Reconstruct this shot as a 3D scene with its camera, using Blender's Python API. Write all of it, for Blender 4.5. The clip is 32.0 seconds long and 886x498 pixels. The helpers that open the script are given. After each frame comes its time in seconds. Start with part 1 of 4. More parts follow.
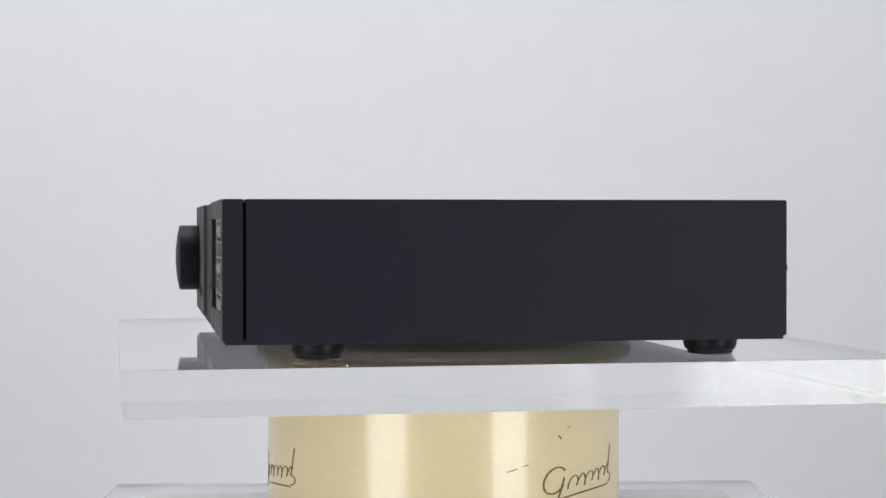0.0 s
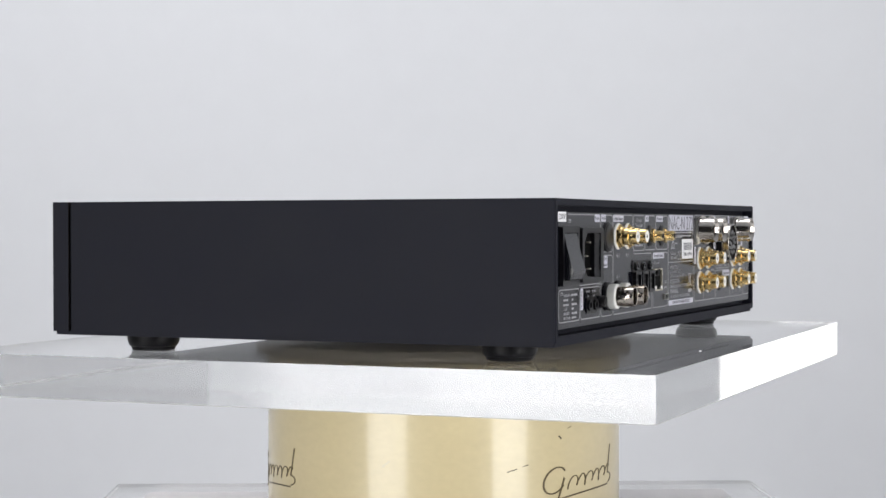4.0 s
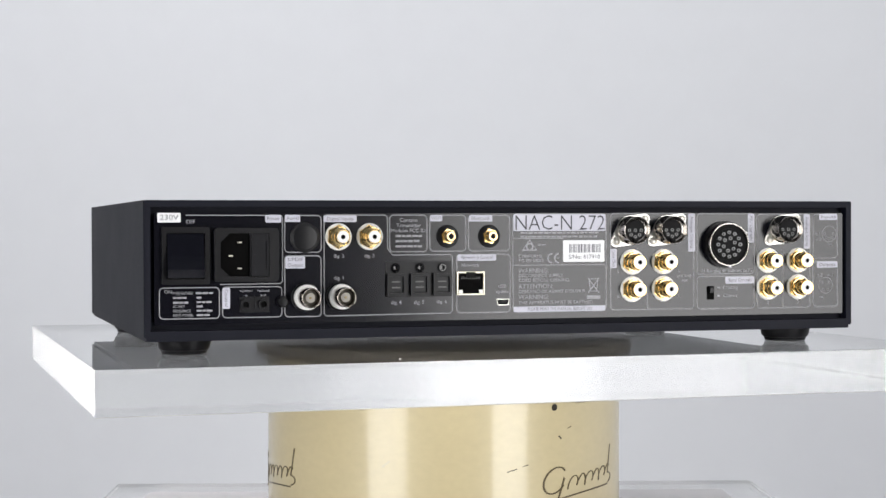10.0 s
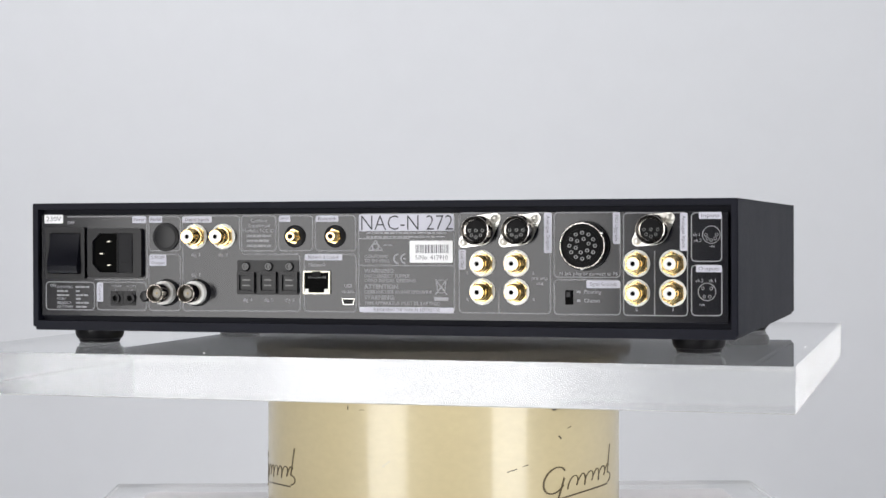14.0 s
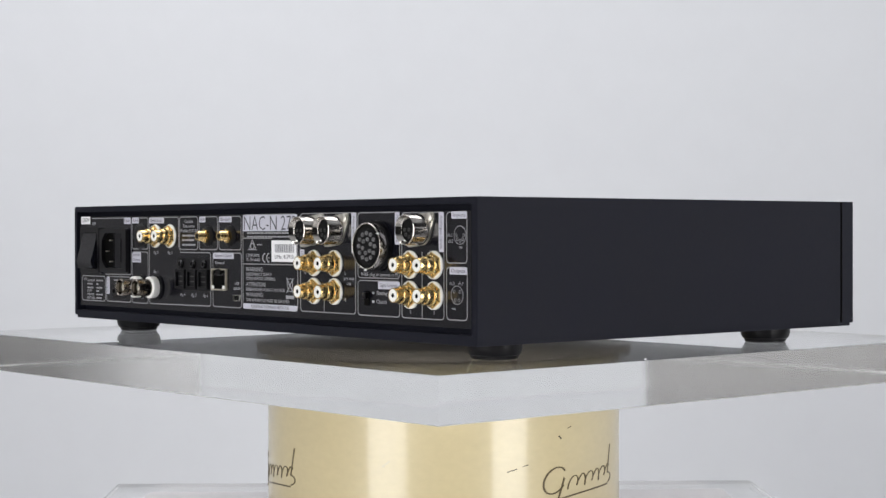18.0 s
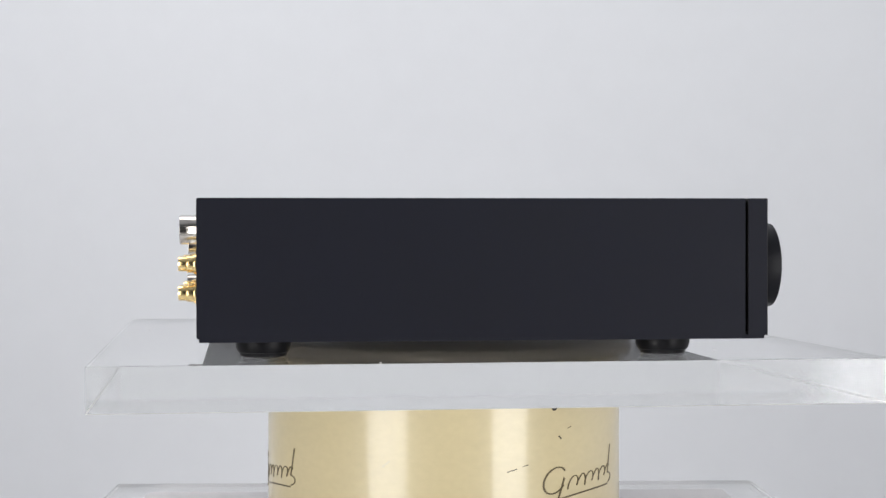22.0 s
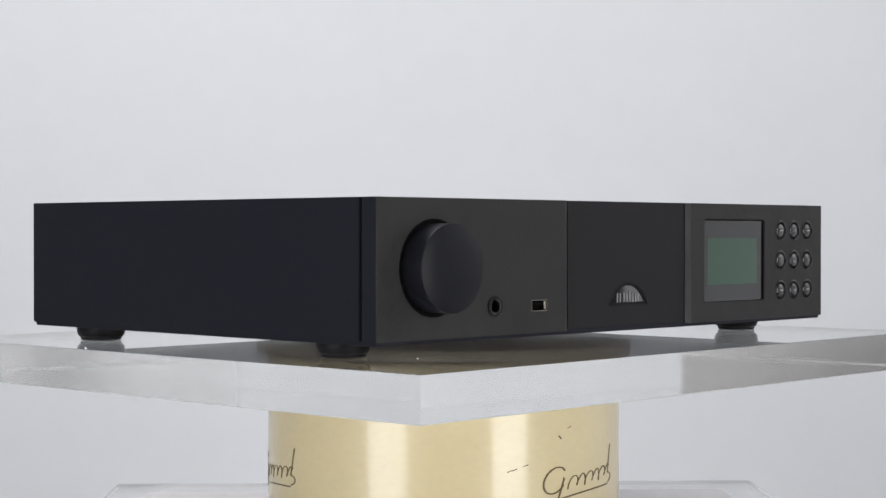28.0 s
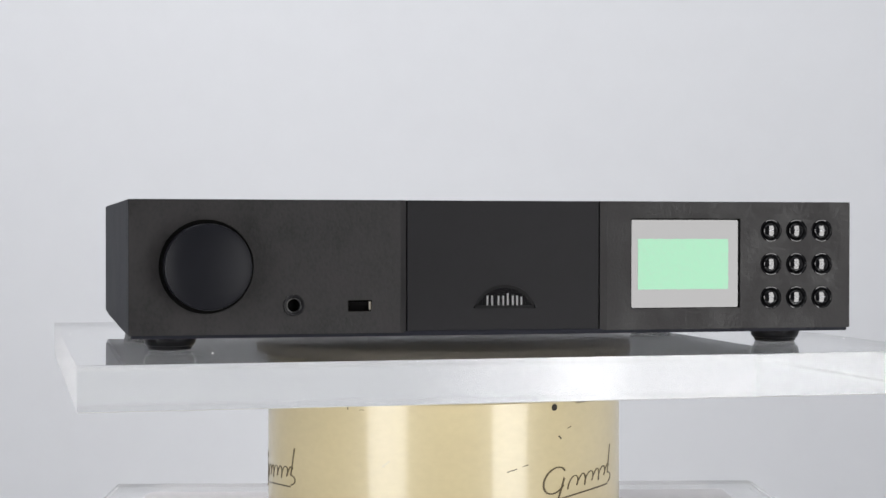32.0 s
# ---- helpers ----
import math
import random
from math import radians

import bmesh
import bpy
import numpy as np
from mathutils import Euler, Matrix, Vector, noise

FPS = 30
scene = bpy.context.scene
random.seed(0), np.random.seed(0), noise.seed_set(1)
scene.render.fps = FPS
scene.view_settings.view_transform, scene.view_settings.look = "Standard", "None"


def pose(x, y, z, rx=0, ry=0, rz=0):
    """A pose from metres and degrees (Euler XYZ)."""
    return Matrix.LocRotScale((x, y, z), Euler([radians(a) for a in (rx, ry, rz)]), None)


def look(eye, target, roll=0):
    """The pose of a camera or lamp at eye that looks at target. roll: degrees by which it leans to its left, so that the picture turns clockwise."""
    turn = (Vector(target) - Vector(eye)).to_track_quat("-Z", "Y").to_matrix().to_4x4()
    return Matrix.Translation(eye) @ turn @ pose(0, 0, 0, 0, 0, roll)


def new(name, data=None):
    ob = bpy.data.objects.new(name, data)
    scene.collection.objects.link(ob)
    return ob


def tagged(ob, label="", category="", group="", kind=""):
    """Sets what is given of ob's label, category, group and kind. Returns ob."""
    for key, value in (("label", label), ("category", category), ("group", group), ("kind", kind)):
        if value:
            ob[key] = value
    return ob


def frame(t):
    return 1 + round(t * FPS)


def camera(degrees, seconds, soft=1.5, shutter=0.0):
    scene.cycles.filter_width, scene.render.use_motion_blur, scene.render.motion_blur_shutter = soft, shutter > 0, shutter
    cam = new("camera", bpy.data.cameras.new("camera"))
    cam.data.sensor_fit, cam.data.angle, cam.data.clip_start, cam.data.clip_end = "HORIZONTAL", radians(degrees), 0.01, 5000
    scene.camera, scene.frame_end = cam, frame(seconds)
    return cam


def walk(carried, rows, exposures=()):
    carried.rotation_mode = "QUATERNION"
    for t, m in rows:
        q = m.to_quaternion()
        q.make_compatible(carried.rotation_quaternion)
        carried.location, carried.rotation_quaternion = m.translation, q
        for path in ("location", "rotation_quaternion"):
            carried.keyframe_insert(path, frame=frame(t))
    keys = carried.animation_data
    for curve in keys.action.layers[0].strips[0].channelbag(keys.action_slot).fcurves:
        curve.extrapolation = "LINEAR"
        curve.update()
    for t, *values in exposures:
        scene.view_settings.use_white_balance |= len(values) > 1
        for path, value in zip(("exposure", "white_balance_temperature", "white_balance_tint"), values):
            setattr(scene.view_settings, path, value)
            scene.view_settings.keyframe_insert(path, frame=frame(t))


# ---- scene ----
# One plan: z = 0 is the top of the turning acrylic slab, the z axis is the turntable's axis.
cam = camera(28.56, 32.0, soft=1.5)
EYE = (0.0, -1.16, 0.0708)
SHOT = look(EYE, (-0.0003, 0.0, 0.0582), -0.06)
walk(cam, [(0.0, SHOT), (32.0, SHOT)])


# ---- light ----
def area_lamp(name, m, width, height, watts, colour):
    data = bpy.data.lights.new(name, "AREA")
    data.shape, data.size, data.size_y, data.energy, data.color = "RECTANGLE", width, height, watts, colour
    ob = new(name, data)
    ob.matrix_world = m
    return ob


world = bpy.data.worlds.new("studio_world")
world.use_nodes = True
world.node_tree.nodes["Background"].inputs[0].default_value = (0.5, 0.52, 0.56, 1)
world.node_tree.nodes["Background"].inputs[1].default_value = 0.02
scene.world = world
scene.view_settings.exposure = 0.0

BOX_H, BOX_Z = 1.50, 0.02
# two upright softboxes beside the camera, and an unseen ceiling panel added as fill
RIGHT_A, RIGHT_B = Vector((0.93, -1.62, 0)), Vector((1.44, -1.12, 0))
LEFT_A, LEFT_B = Vector((-1.40, -1.295, 0)), Vector((-0.74, -1.764, 0))
SOFT = []
for a, b, watts in ((LEFT_A, LEFT_B, 22.9), (RIGHT_A, RIGHT_B, 22.0)):
    mid = (a + b) / 2 + Vector((0, 0, BOX_Z))
    along = (b - a).normalized()
    out = Vector((along.y, -along.x, 0))
    if out.dot(-mid) < 0:
        out = -out
    m = look(mid, mid + out)
    SOFT.append((m, (b - a).length))
    area_lamp("softbox_lamp", m, (b - a).length, BOX_H, watts, (1.0, 0.99, 0.985))
area_lamp("ceiling_fill_lamp", look((-0.58, 0.35, 1.60), (-0.58, 0.35, 0)), 2.1, 1.0, 31.6, (0.985, 0.985, 1.0))

# an unseen soft light added on the side wall, to the right behind the turntable
SIDE_FILL = (1.59, 0.22, 0.72)
area_lamp("side_fill_lamp", look(SIDE_FILL, (0.0, SIDE_FILL[1], SIDE_FILL[2])), 0.60, 0.90, 2.8, (1.0, 0.985, 0.975))


# ---- materials ----
def material(name, colour, rough=0.5, metal=0.0, **more):
    """A principled material with two scales of unevenness: vary (tone), grain (bump), scale (per metre)."""
    mat = bpy.data.materials.new(name)
    mat.use_nodes = True
    nt = mat.node_tree
    p = nt.nodes["Principled BSDF"]
    p.inputs["Base Color"].default_value = (*colour, 1)
    p.inputs["Roughness"].default_value = rough
    p.inputs["Metallic"].default_value = metal
    for key in ("IOR", "Coat Weight", "Coat Roughness", "Coat IOR", "Transmission Weight", "Specular IOR Level", "Emission Strength"):
        if key in more:
            p.inputs[key].default_value = more[key]
    if "emit" in more:
        p.inputs["Emission Color"].default_value = (*more["emit"], 1)
    vary, grain, scale = more.get("vary", 0), more.get("grain", 0), more.get("scale", 60)
    stretch = more.get("stretch", (1, 1, 1))
    if vary or grain:
        co = nt.nodes.new("ShaderNodeTexCoord")
        mp = nt.nodes.new("ShaderNodeMapping")
        mp.inputs["Scale"].default_value = stretch
        nt.links.new(co.outputs["Object"], mp.inputs["Vector"])
        fine, broad = nt.nodes.new("ShaderNodeTexNoise"), nt.nodes.new("ShaderNodeTexNoise")
        fine.inputs["Scale"].default_value, broad.inputs["Scale"].default_value = scale * 14, scale
        fine.inputs["Detail"].default_value = broad.inputs["Detail"].default_value = 5
        for n in (fine, broad):
            nt.links.new(mp.outputs["Vector"], n.inputs["Vector"])
        add = nt.nodes.new("ShaderNodeMath")
        add.operation = "ADD"
        nt.links.new(fine.outputs["Fac"], add.inputs[0])
        nt.links.new(broad.outputs["Fac"], add.inputs[1])
        if vary:
            ramp = nt.nodes.new("ShaderNodeMapRange")
            ramp.inputs["From Min"].default_value, ramp.inputs["From Max"].default_value = 0.7, 1.3
            ramp.inputs["To Min"].default_value, ramp.inputs["To Max"].default_value = 1 - vary, 1 + vary
            nt.links.new(add.outputs[0], ramp.inputs["Value"])
            mul = nt.nodes.new("ShaderNodeVectorMath")
            mul.operation = "MULTIPLY"
            mul.inputs[0].default_value = colour
            nt.links.new(ramp.outputs[0], mul.inputs[1])
            nt.links.new(mul.outputs[0], p.inputs["Base Color"])
            rr = nt.nodes.new("ShaderNodeMapRange")
            rr.inputs["From Min"].default_value, rr.inputs["From Max"].default_value = 0.7, 1.3
            rr.inputs["To Min"].default_value, rr.inputs["To Max"].default_value = rough * (1 - 0.4 * vary), rough * (1 + 0.4 * vary)
            nt.links.new(add.outputs[0], rr.inputs["Value"])
            nt.links.new(rr.outputs[0], p.inputs["Roughness"])
        if grain:
            bump = nt.nodes.new("ShaderNodeBump")
            bump.inputs["Strength"].default_value, bump.inputs["Distance"].default_value = grain, 0.0004
            nt.links.new(fine.outputs["Fac"], bump.inputs["Height"])
            nt.links.new(bump.outputs[0], p.inputs["Normal"])
            nt.links.new(bump.outputs[0], p.inputs["Coat Normal"])
    return mat


WALL = material("pale_grey_wall_paint", (0.575, 0.588, 0.616), 0.85, vary=0.012, grain=0.05, scale=2)
EASTWALL = material("white_wall_paint", (0.76, 0.765, 0.775), 0.85, vary=0.012, grain=0.05, scale=2)
ROOM = material("dark_unseen_wall", (0.03, 0.03, 0.032), 0.9, vary=0.03, grain=0.05, scale=2)
GREYWALL = material("dark_grey_wall_paint", (0.10, 0.097, 0.096), 0.9, vary=0.03, grain=0.05, scale=2)
WESTWALL = material("light_grey_wall_paint", (0.31, 0.305, 0.30), 0.9, vary=0.03, grain=0.05, scale=2)
FLOOR = material("white_floor_vinyl", (0.72, 0.72, 0.72), 0.6, vary=0.08, grain=0.1, scale=4)
PLINTH = material("grey_plinth_laminate", (0.36, 0.335, 0.335), 0.5, vary=0.02, grain=0.03, scale=6)
EDGE_LOWER = material("sawn_acrylic_edge", (0.93, 0.94, 0.945), 0.10, IOR=1.49, vary=0.012, scale=6, **{"Transmission Weight": 0.86})
ACRYLIC_EDGE = material("sawn_polished_acrylic_edge", (0.95, 0.955, 0.95), 0.10, IOR=1.49, **{"Transmission Weight": 0.985, "Specular IOR Level": 0.14})
CUT_EDGE = material("scraped_acrylic_arris", (0.50, 0.50, 0.49), 0.6, vary=0.15, scale=60)
ACRYLIC = material("clear_acrylic", (0.985, 0.99, 0.99), 0.0, IOR=1.49, **{"Transmission Weight": 1.0})
CREAM = material("cream_enamel", (0.53, 0.455, 0.275), 0.35, vary=0.045, grain=0.07, scale=11, stretch=(1, 1, 1.6), **{"Coat Weight": 0.72, "Coat Roughness": 0.11, "Coat IOR": 1.5})
INK = material("dark_brown_ink", (0.085, 0.062, 0.026), 0.4)
SMUDGE = material("faint_grey_rub", (0.49, 0.435, 0.29), 0.4, **{"Coat Weight": 0.6, "Coat Roughness": 0.15})
RUST = material("dark_chip", (0.02, 0.016, 0.012), 0.8)
PLATTER = material("pale_platter_enamel", (0.34, 0.30, 0.24), 0.7, vary=0.1, grain=0.1)
CASE = material("black_powder_coat", (0.0026, 0.0033, 0.0092), 0.63, vary=0.12, grain=0.12, scale=30, **{"Specular IOR Level": 0.232})
FRONT = material("black_brushed_front", (0.0112, 0.0102, 0.0107), 0.56, vary=0.74, grain=0.34, scale=50, stretch=(1, 1, 0.7), **{"Specular IOR Level": 0.36})
CENTRE = material("black_smooth_front", (0.0095, 0.0093, 0.0108), 0.55, vary=0.12, grain=0.08, scale=60, **{"Specular IOR Level": 0.18})
KNOB = material("black_satin_knob", (0.0058, 0.0062, 0.0090), 0.46, vary=0.05, grain=0.03, scale=60, **{"Specular IOR Level": 0.16})
GLOSS = material("gloss_black_plastic", (0.006, 0.006, 0.007), 0.05, vary=0.02, scale=90)
BUTTON = material("gloss_black_button", (0.006, 0.006, 0.007), 0.05, IOR=1.75)
RUBBER = material("black_rubber_foot", (0.0035, 0.0035, 0.0046), 0.38, vary=0.1, grain=0.08, scale=80, **{"Specular IOR Level": 0.14})
PANEL = material("dark_grey_rear_panel", (0.0040, 0.0040, 0.0070), 0.17, vary=0.06, grain=0.012, scale=30, **{"Specular IOR Level": 0.42})
PLASTIC = material("black_connector_plastic", (0.0035, 0.0035, 0.0048), 0.36, vary=0.1, grain=0.03, scale=80, **{"Specular IOR Level": 0.28})
ROCKER = material("satin_black_rocker", (0.005, 0.0053, 0.0085), 0.14, vary=0.05, scale=80, **{"Specular IOR Level": 0.5})
# near-black colour that stands in for the shade inside holes and gaps
HOLE = material("cavity_shade_black", (0.002, 0.002, 0.002), 0.7, **{"Specular IOR Level": 0.05})
PRINT = material("white_print", (0.32, 0.32, 0.345), 0.5)
LINE = material("grey_print_line", (0.24, 0.24, 0.255), 0.5)
FINE = material("fine_grey_print", (0.29, 0.29, 0.31), 0.5)
PALE = material("pale_grey_label", (0.52, 0.52, 0.595), 0.45)
STICKER = material("white_sticker", (0.82, 0.82, 0.84), 0.4)
INKBLACK = material("black_print", (0.03, 0.03, 0.04), 0.5)
GREYINK = material("grey_button_print", (0.34, 0.34, 0.36), 0.5)
EMBLEM = material("grey_emblem_metal", (0.20, 0.20, 0.205), 0.35, vary=0.05, scale=200)
DULLGOLD = material("dull_gold_contact", (0.30, 0.24, 0.14), 0.45, 1.0, vary=0.1, scale=200)
DEEP = material("deep_black_insert", (0.004, 0.004, 0.0045), 0.6, vary=0.1, scale=90, **{"Specular IOR Level": 0.15})
LABELINK = material("dark_label_print", (0.11, 0.11, 0.13), 0.5)
GOLD = material("gold_plate", (0.80, 0.61, 0.29), 0.20, 1.0, vary=0.05, scale=200)
IVORY = material("ivory_insulator", (0.86, 0.85, 0.82), 0.35)
WHITE = material("white_plastic", (0.80, 0.80, 0.78), 0.3)
SATIN = material("satin_nickel", (0.72, 0.70, 0.66), 0.33, 1.0, vary=0.06, scale=200)
CHROME = material("nickel_plate", (0.48, 0.455, 0.425), 0.13, 1.0, vary=0.06, scale=200)
STEEL = material("tin_plate", (0.60, 0.57, 0.50), 0.45, 1.0, vary=0.05, scale=200)
BRASSY = material("warm_tin_plate", (0.60, 0.56, 0.46), 0.38, 0.8, vary=0.08, scale=200)
ZINC = material("bright_zinc", (0.62, 0.60, 0.55), 0.40, 0.85, vary=0.05, scale=200)
SMOKE = material("dark_nickel", (0.09, 0.09, 0.09), 0.34, 0.7, vary=0.1, scale=150)
BARREL = material("brownish_nickel", (0.34, 0.31, 0.28), 0.08, 1.0, vary=0.1, scale=150)
BEIGE = material("grey_beige_insulator", (0.33, 0.31, 0.27), 0.5)
DRAWER = material("dark_grey_drawer", (0.007, 0.007, 0.009), 0.5, vary=0.15, grain=0.05, scale=120, **{"Specular IOR Level": 0.2})
LCD = material("green_lcd", (0.005, 0.066, 0.026), 0.13, 1.0, **{"Coat Weight": 1.0, "Coat Roughness": 0.015, "Coat IOR": 1.70})
GLASS = material("dark_display_glass", (0.006, 0.006, 0.007), 0.02, IOR=1.78)
BADGE = material("dark_mirror_badge", (0.01, 0.01, 0.011), 0.04, IOR=2.4)
HOUSING = material("black_softbox_cloth", (0.015, 0.015, 0.015), 0.8, vary=0.1, grain=0.1)


# ---- mesh helpers ----
def finish(name, bm, mat, parent=None, label="", m=None, smooth=False):
    if isinstance(bm, bmesh.types.BMesh):
        bmesh.ops.recalc_face_normals(bm, faces=bm.faces)
        mesh = bpy.data.meshes.new(name)
        bm.to_mesh(mesh)
        bm.free()
        mesh.materials.append(mat)
        if smooth:
            for f in mesh.polygons:
                f.use_smooth = True
            mesh.set_sharp_from_angle(angle=radians(38))
    else:
        mesh = bm
    ob = new(name, mesh)
    if parent:
        ob.parent = parent
    if m:
        ob.matrix_local = m
    if label:
        ob["label"] = label
    return ob


def part(name, bm, mat, parent, label="", m=None, smooth=False):
    return finish(name, bm, mat, parent, label, m, smooth)


def box(x0, x1, y0, y1, z0, z1, bevel=0.0, seg=2):
    bm = bmesh.new()
    bmesh.ops.create_cube(bm, size=1)
    bmesh.ops.transform(bm, verts=bm.verts, matrix=Matrix.Translation(((x0 + x1) / 2, (y0 + y1) / 2, (z0 + z1) / 2)) @ Matrix.Diagonal((x1 - x0, y1 - y0, z1 - z0, 1)))
    if bevel:
        bmesh.ops.bevel(bm, geom=bm.edges[:], offset=bevel, segments=seg, affect="EDGES", profile=0.6)
    return bm


def lathe(profile, seg=32, bm=None, at=(0, 0)):
    """Turns (radius, height) pairs round the local third axis; closes the ends."""
    bm = bm or bmesh.new()
    rings = []
    for r, h in profile:
        rings.append([bm.verts.new((at[0] + r * math.cos(2 * math.pi * i / seg), at[1] + r * math.sin(2 * math.pi * i / seg), h)) for i in range(seg)])
    for a, b in zip(rings, rings[1:]):
        for i in range(seg):
            bm.faces.new((a[i], a[(i + 1) % seg], b[(i + 1) % seg], b[i]))
    bm.faces.new(rings[0][::-1])
    bm.faces.new(rings[-1])
    return bm


def hoop(profile, seg=40):
    """Turns a closed (radius, height) outline round the local third axis: a ring."""
    bm = bmesh.new()
    rings = [[bm.verts.new((r * math.cos(2 * math.pi * i / seg), r * math.sin(2 * math.pi * i / seg), h)) for i in range(seg)] for r, h in profile]
    for a, b in zip(rings, rings[1:] + rings[:1]):
        for i in range(seg):
            bm.faces.new((a[i], a[(i + 1) % seg], b[(i + 1) % seg], b[i]))
    return bm


def tube(r_in, r_out, h0, h1):
    """A round wall with a rolled rim."""
    mid, half = (r_in + r_out) / 2, (r_out - r_in) / 2
    rim = [(mid + half * math.cos(t), h1 - half + half * math.sin(t)) for t in [math.pi * i / 6 for i in range(7)]]
    return hoop([(r_out, h0)] + rim + [(r_in, h0)])


def prism(points, w0, w1, bm=None, bevel=0.0):
    """A flat outline raised along the local third axis."""
    bm = bm or bmesh.new()
    lo = [bm.verts.new((u, v, w0)) for u, v in points]
    hi = [bm.verts.new((u, v, w1)) for u, v in points]
    n = len(points)
    for i in range(n):
        bm.faces.new((lo[i], lo[(i + 1) % n], hi[(i + 1) % n], hi[i]))
    bm.faces.new(lo[::-1])
    top = bm.faces.new(hi)
    if bevel:
        bmesh.ops.bevel(bm, geom=list(top.edges), offset=bevel, segments=2, affect="EDGES")
    return bm


def round_rect(u0, v0, u1, v1, r, n=4):
    u0, u1, v0, v1 = min(u0, u1), max(u0, u1), min(v0, v1), max(v0, v1)
    pts = []
    for cu, cv, a in ((u1 - r, v1 - r, 0), (u0 + r, v1 - r, 90), (u0 + r, v0 + r, 180), (u1 - r, v0 + r, 270)):
        for i in range(n + 1):
            t = radians(a + 90 * i / n)
            pts.append((cu + r * math.cos(t), cv + r * math.sin(t)))
    return pts


def loop_ring(outer, inner, w0, w1, bm=None):
    """A frame between two outlines of equal count."""
    bm = bm or bmesh.new()
    n = len(outer)
    rows = [[bm.verts.new((u, v, w)) for u, v in pts] for pts, w in ((outer, w0), (outer, w1), (inner, w1), (inner, w0))]
    for a, b in zip(rows, rows[1:] + rows[:1]):
        for i in range(n):
            bm.faces.new((a[i], a[(i + 1) % n], b[(i + 1) % n], b[i]))
    return bm


def stroke(points, width, w0, w1, closed=False, bm=None):
    """A flat line of even width along points."""
    bm = bm or bmesh.new()
    n, left, right = len(points), [], []
    for i in range(n):
        a = Vector(points[i - 1] if closed or i else points[0])
        b = Vector(points[(i + 1) % n] if closed or i < n - 1 else points[-1])
        d = (b - a).normalized()
        side = Vector((-d.y, d.x)) * width / 2
        left.append(Vector(points[i]) + side)
        right.append(Vector(points[i]) - side)
    rows = [[bm.verts.new((p.x, p.y, w)) for p in pts] for pts, w in ((left, w0), (left, w1), (right, w1), (right, w0))]
    for a, b in zip(rows, rows[1:] + rows[:1]):
        for i in range(n if closed else n - 1):
            bm.faces.new((a[i], a[(i + 1) % n], b[(i + 1) % n], b[i]))
    if not closed:
        for i in (0, -1):
            bm.faces.new([r[i] for r in rows])
    return bm


def bars(rects, w0, w1):
    bm = bmesh.new()
    for u0, v0, u1, v1 in rects:
        prism([(u0, v0), (u1, v0), (u1, v1), (u0, v1)], w0, w1, bm)
    return bm


def lettering(text, size, mat, parent, u, v, w, m, name="lettering", align="LEFT", turn=0, offset=0.0, width=0.0):
    """Raised words as a mesh, on a panel with the matrix m."""
    data = bpy.data.curves.new(name, "FONT")
    data.body, data.size, data.align_x, data.align_y = text, size, align, "CENTER"
    data.extrude, data.offset, data.resolution_u = 0.00004, offset * size, 2
    tmp = bpy.data.objects.new(name, data)
    scene.collection.objects.link(tmp)
    bpy.context.view_layer.update()
    mesh = bpy.data.meshes.new_from_object(tmp.evaluated_get(bpy.context.evaluated_depsgraph_get()))
    bpy.data.objects.remove(tmp)
    mesh.name = name
    mesh.materials.clear()
    mesh.materials.append(mat)
    if width:
        xs = [q.co.x for q in mesh.vertices]
        s = width / (max(xs) - min(xs))
        for q in mesh.vertices:
            q.co.x *= s
    return finish(name, mesh, mat, parent, "", m @ Matrix.Translation((u, v, w)) @ pose(0, 0, 0, 0, 0, turn))


# ---- the room ----
def setting(name, bm, mat, label, category):
    return tagged(finish(name, bm, mat), label, category, "", "structure")


setting("wall_north", box(-1.7, 1.7, 1.10, 1.20, -0.95, 1.65), WALL, "plain pale grey painted studio backdrop wall, softly lit", "wall")
# unseen walls that close the room; their tones are set by what the unit reflects
setting("wall_south", box(-1.7, 1.7, -2.70, -2.60, -0.95, 1.65), ROOM, "unseen dark wall closing the room behind the camera", "wall")
setting("wall_east", box(1.6, 1.7, -0.28, 1.10, -0.95, 1.65), EASTWALL, "plain white painted side wall of the studio cove", "wall")
setting("wall_west", box(-1.7, -1.6, -0.25, 1.10, -0.95, 1.65), WESTWALL, "plain light grey painted side wall beside the backdrop", "wall")
setting("wall_southeast", box(1.6, 1.7, -2.6, -0.28, -0.95, 1.65), GREYWALL, "plain dark grey painted studio wall beside the camera", "wall")
setting("wall_southwest", box(-1.7, -1.6, -2.6, -0.25, -0.95, 1.65), GREYWALL, "plain dark grey painted studio wall beside the camera", "wall")
setting("floor", box(-1.7, 1.7, -2.7, 1.2, -1.05, -0.95), FLOOR, "plain white studio floor", "floor")
setting("ceiling", box(-1.7, 1.7, -2.7, 1.2, 1.65, 1.75), WALL, "plain pale grey studio ceiling", "ceiling")

plinth = new("plinth")
plinth.location = (0.001, -0.021, -0.95)
plinth.rotation_euler = (0, 0, radians(1.97))
tagged(plinth, "plain grey plinth under the lower acrylic slab", "plinth")
part("plinth_body", box(-0.22, 0.22, -0.19, 0.19, 0, 0.801, 0.003), PLINTH, plinth)


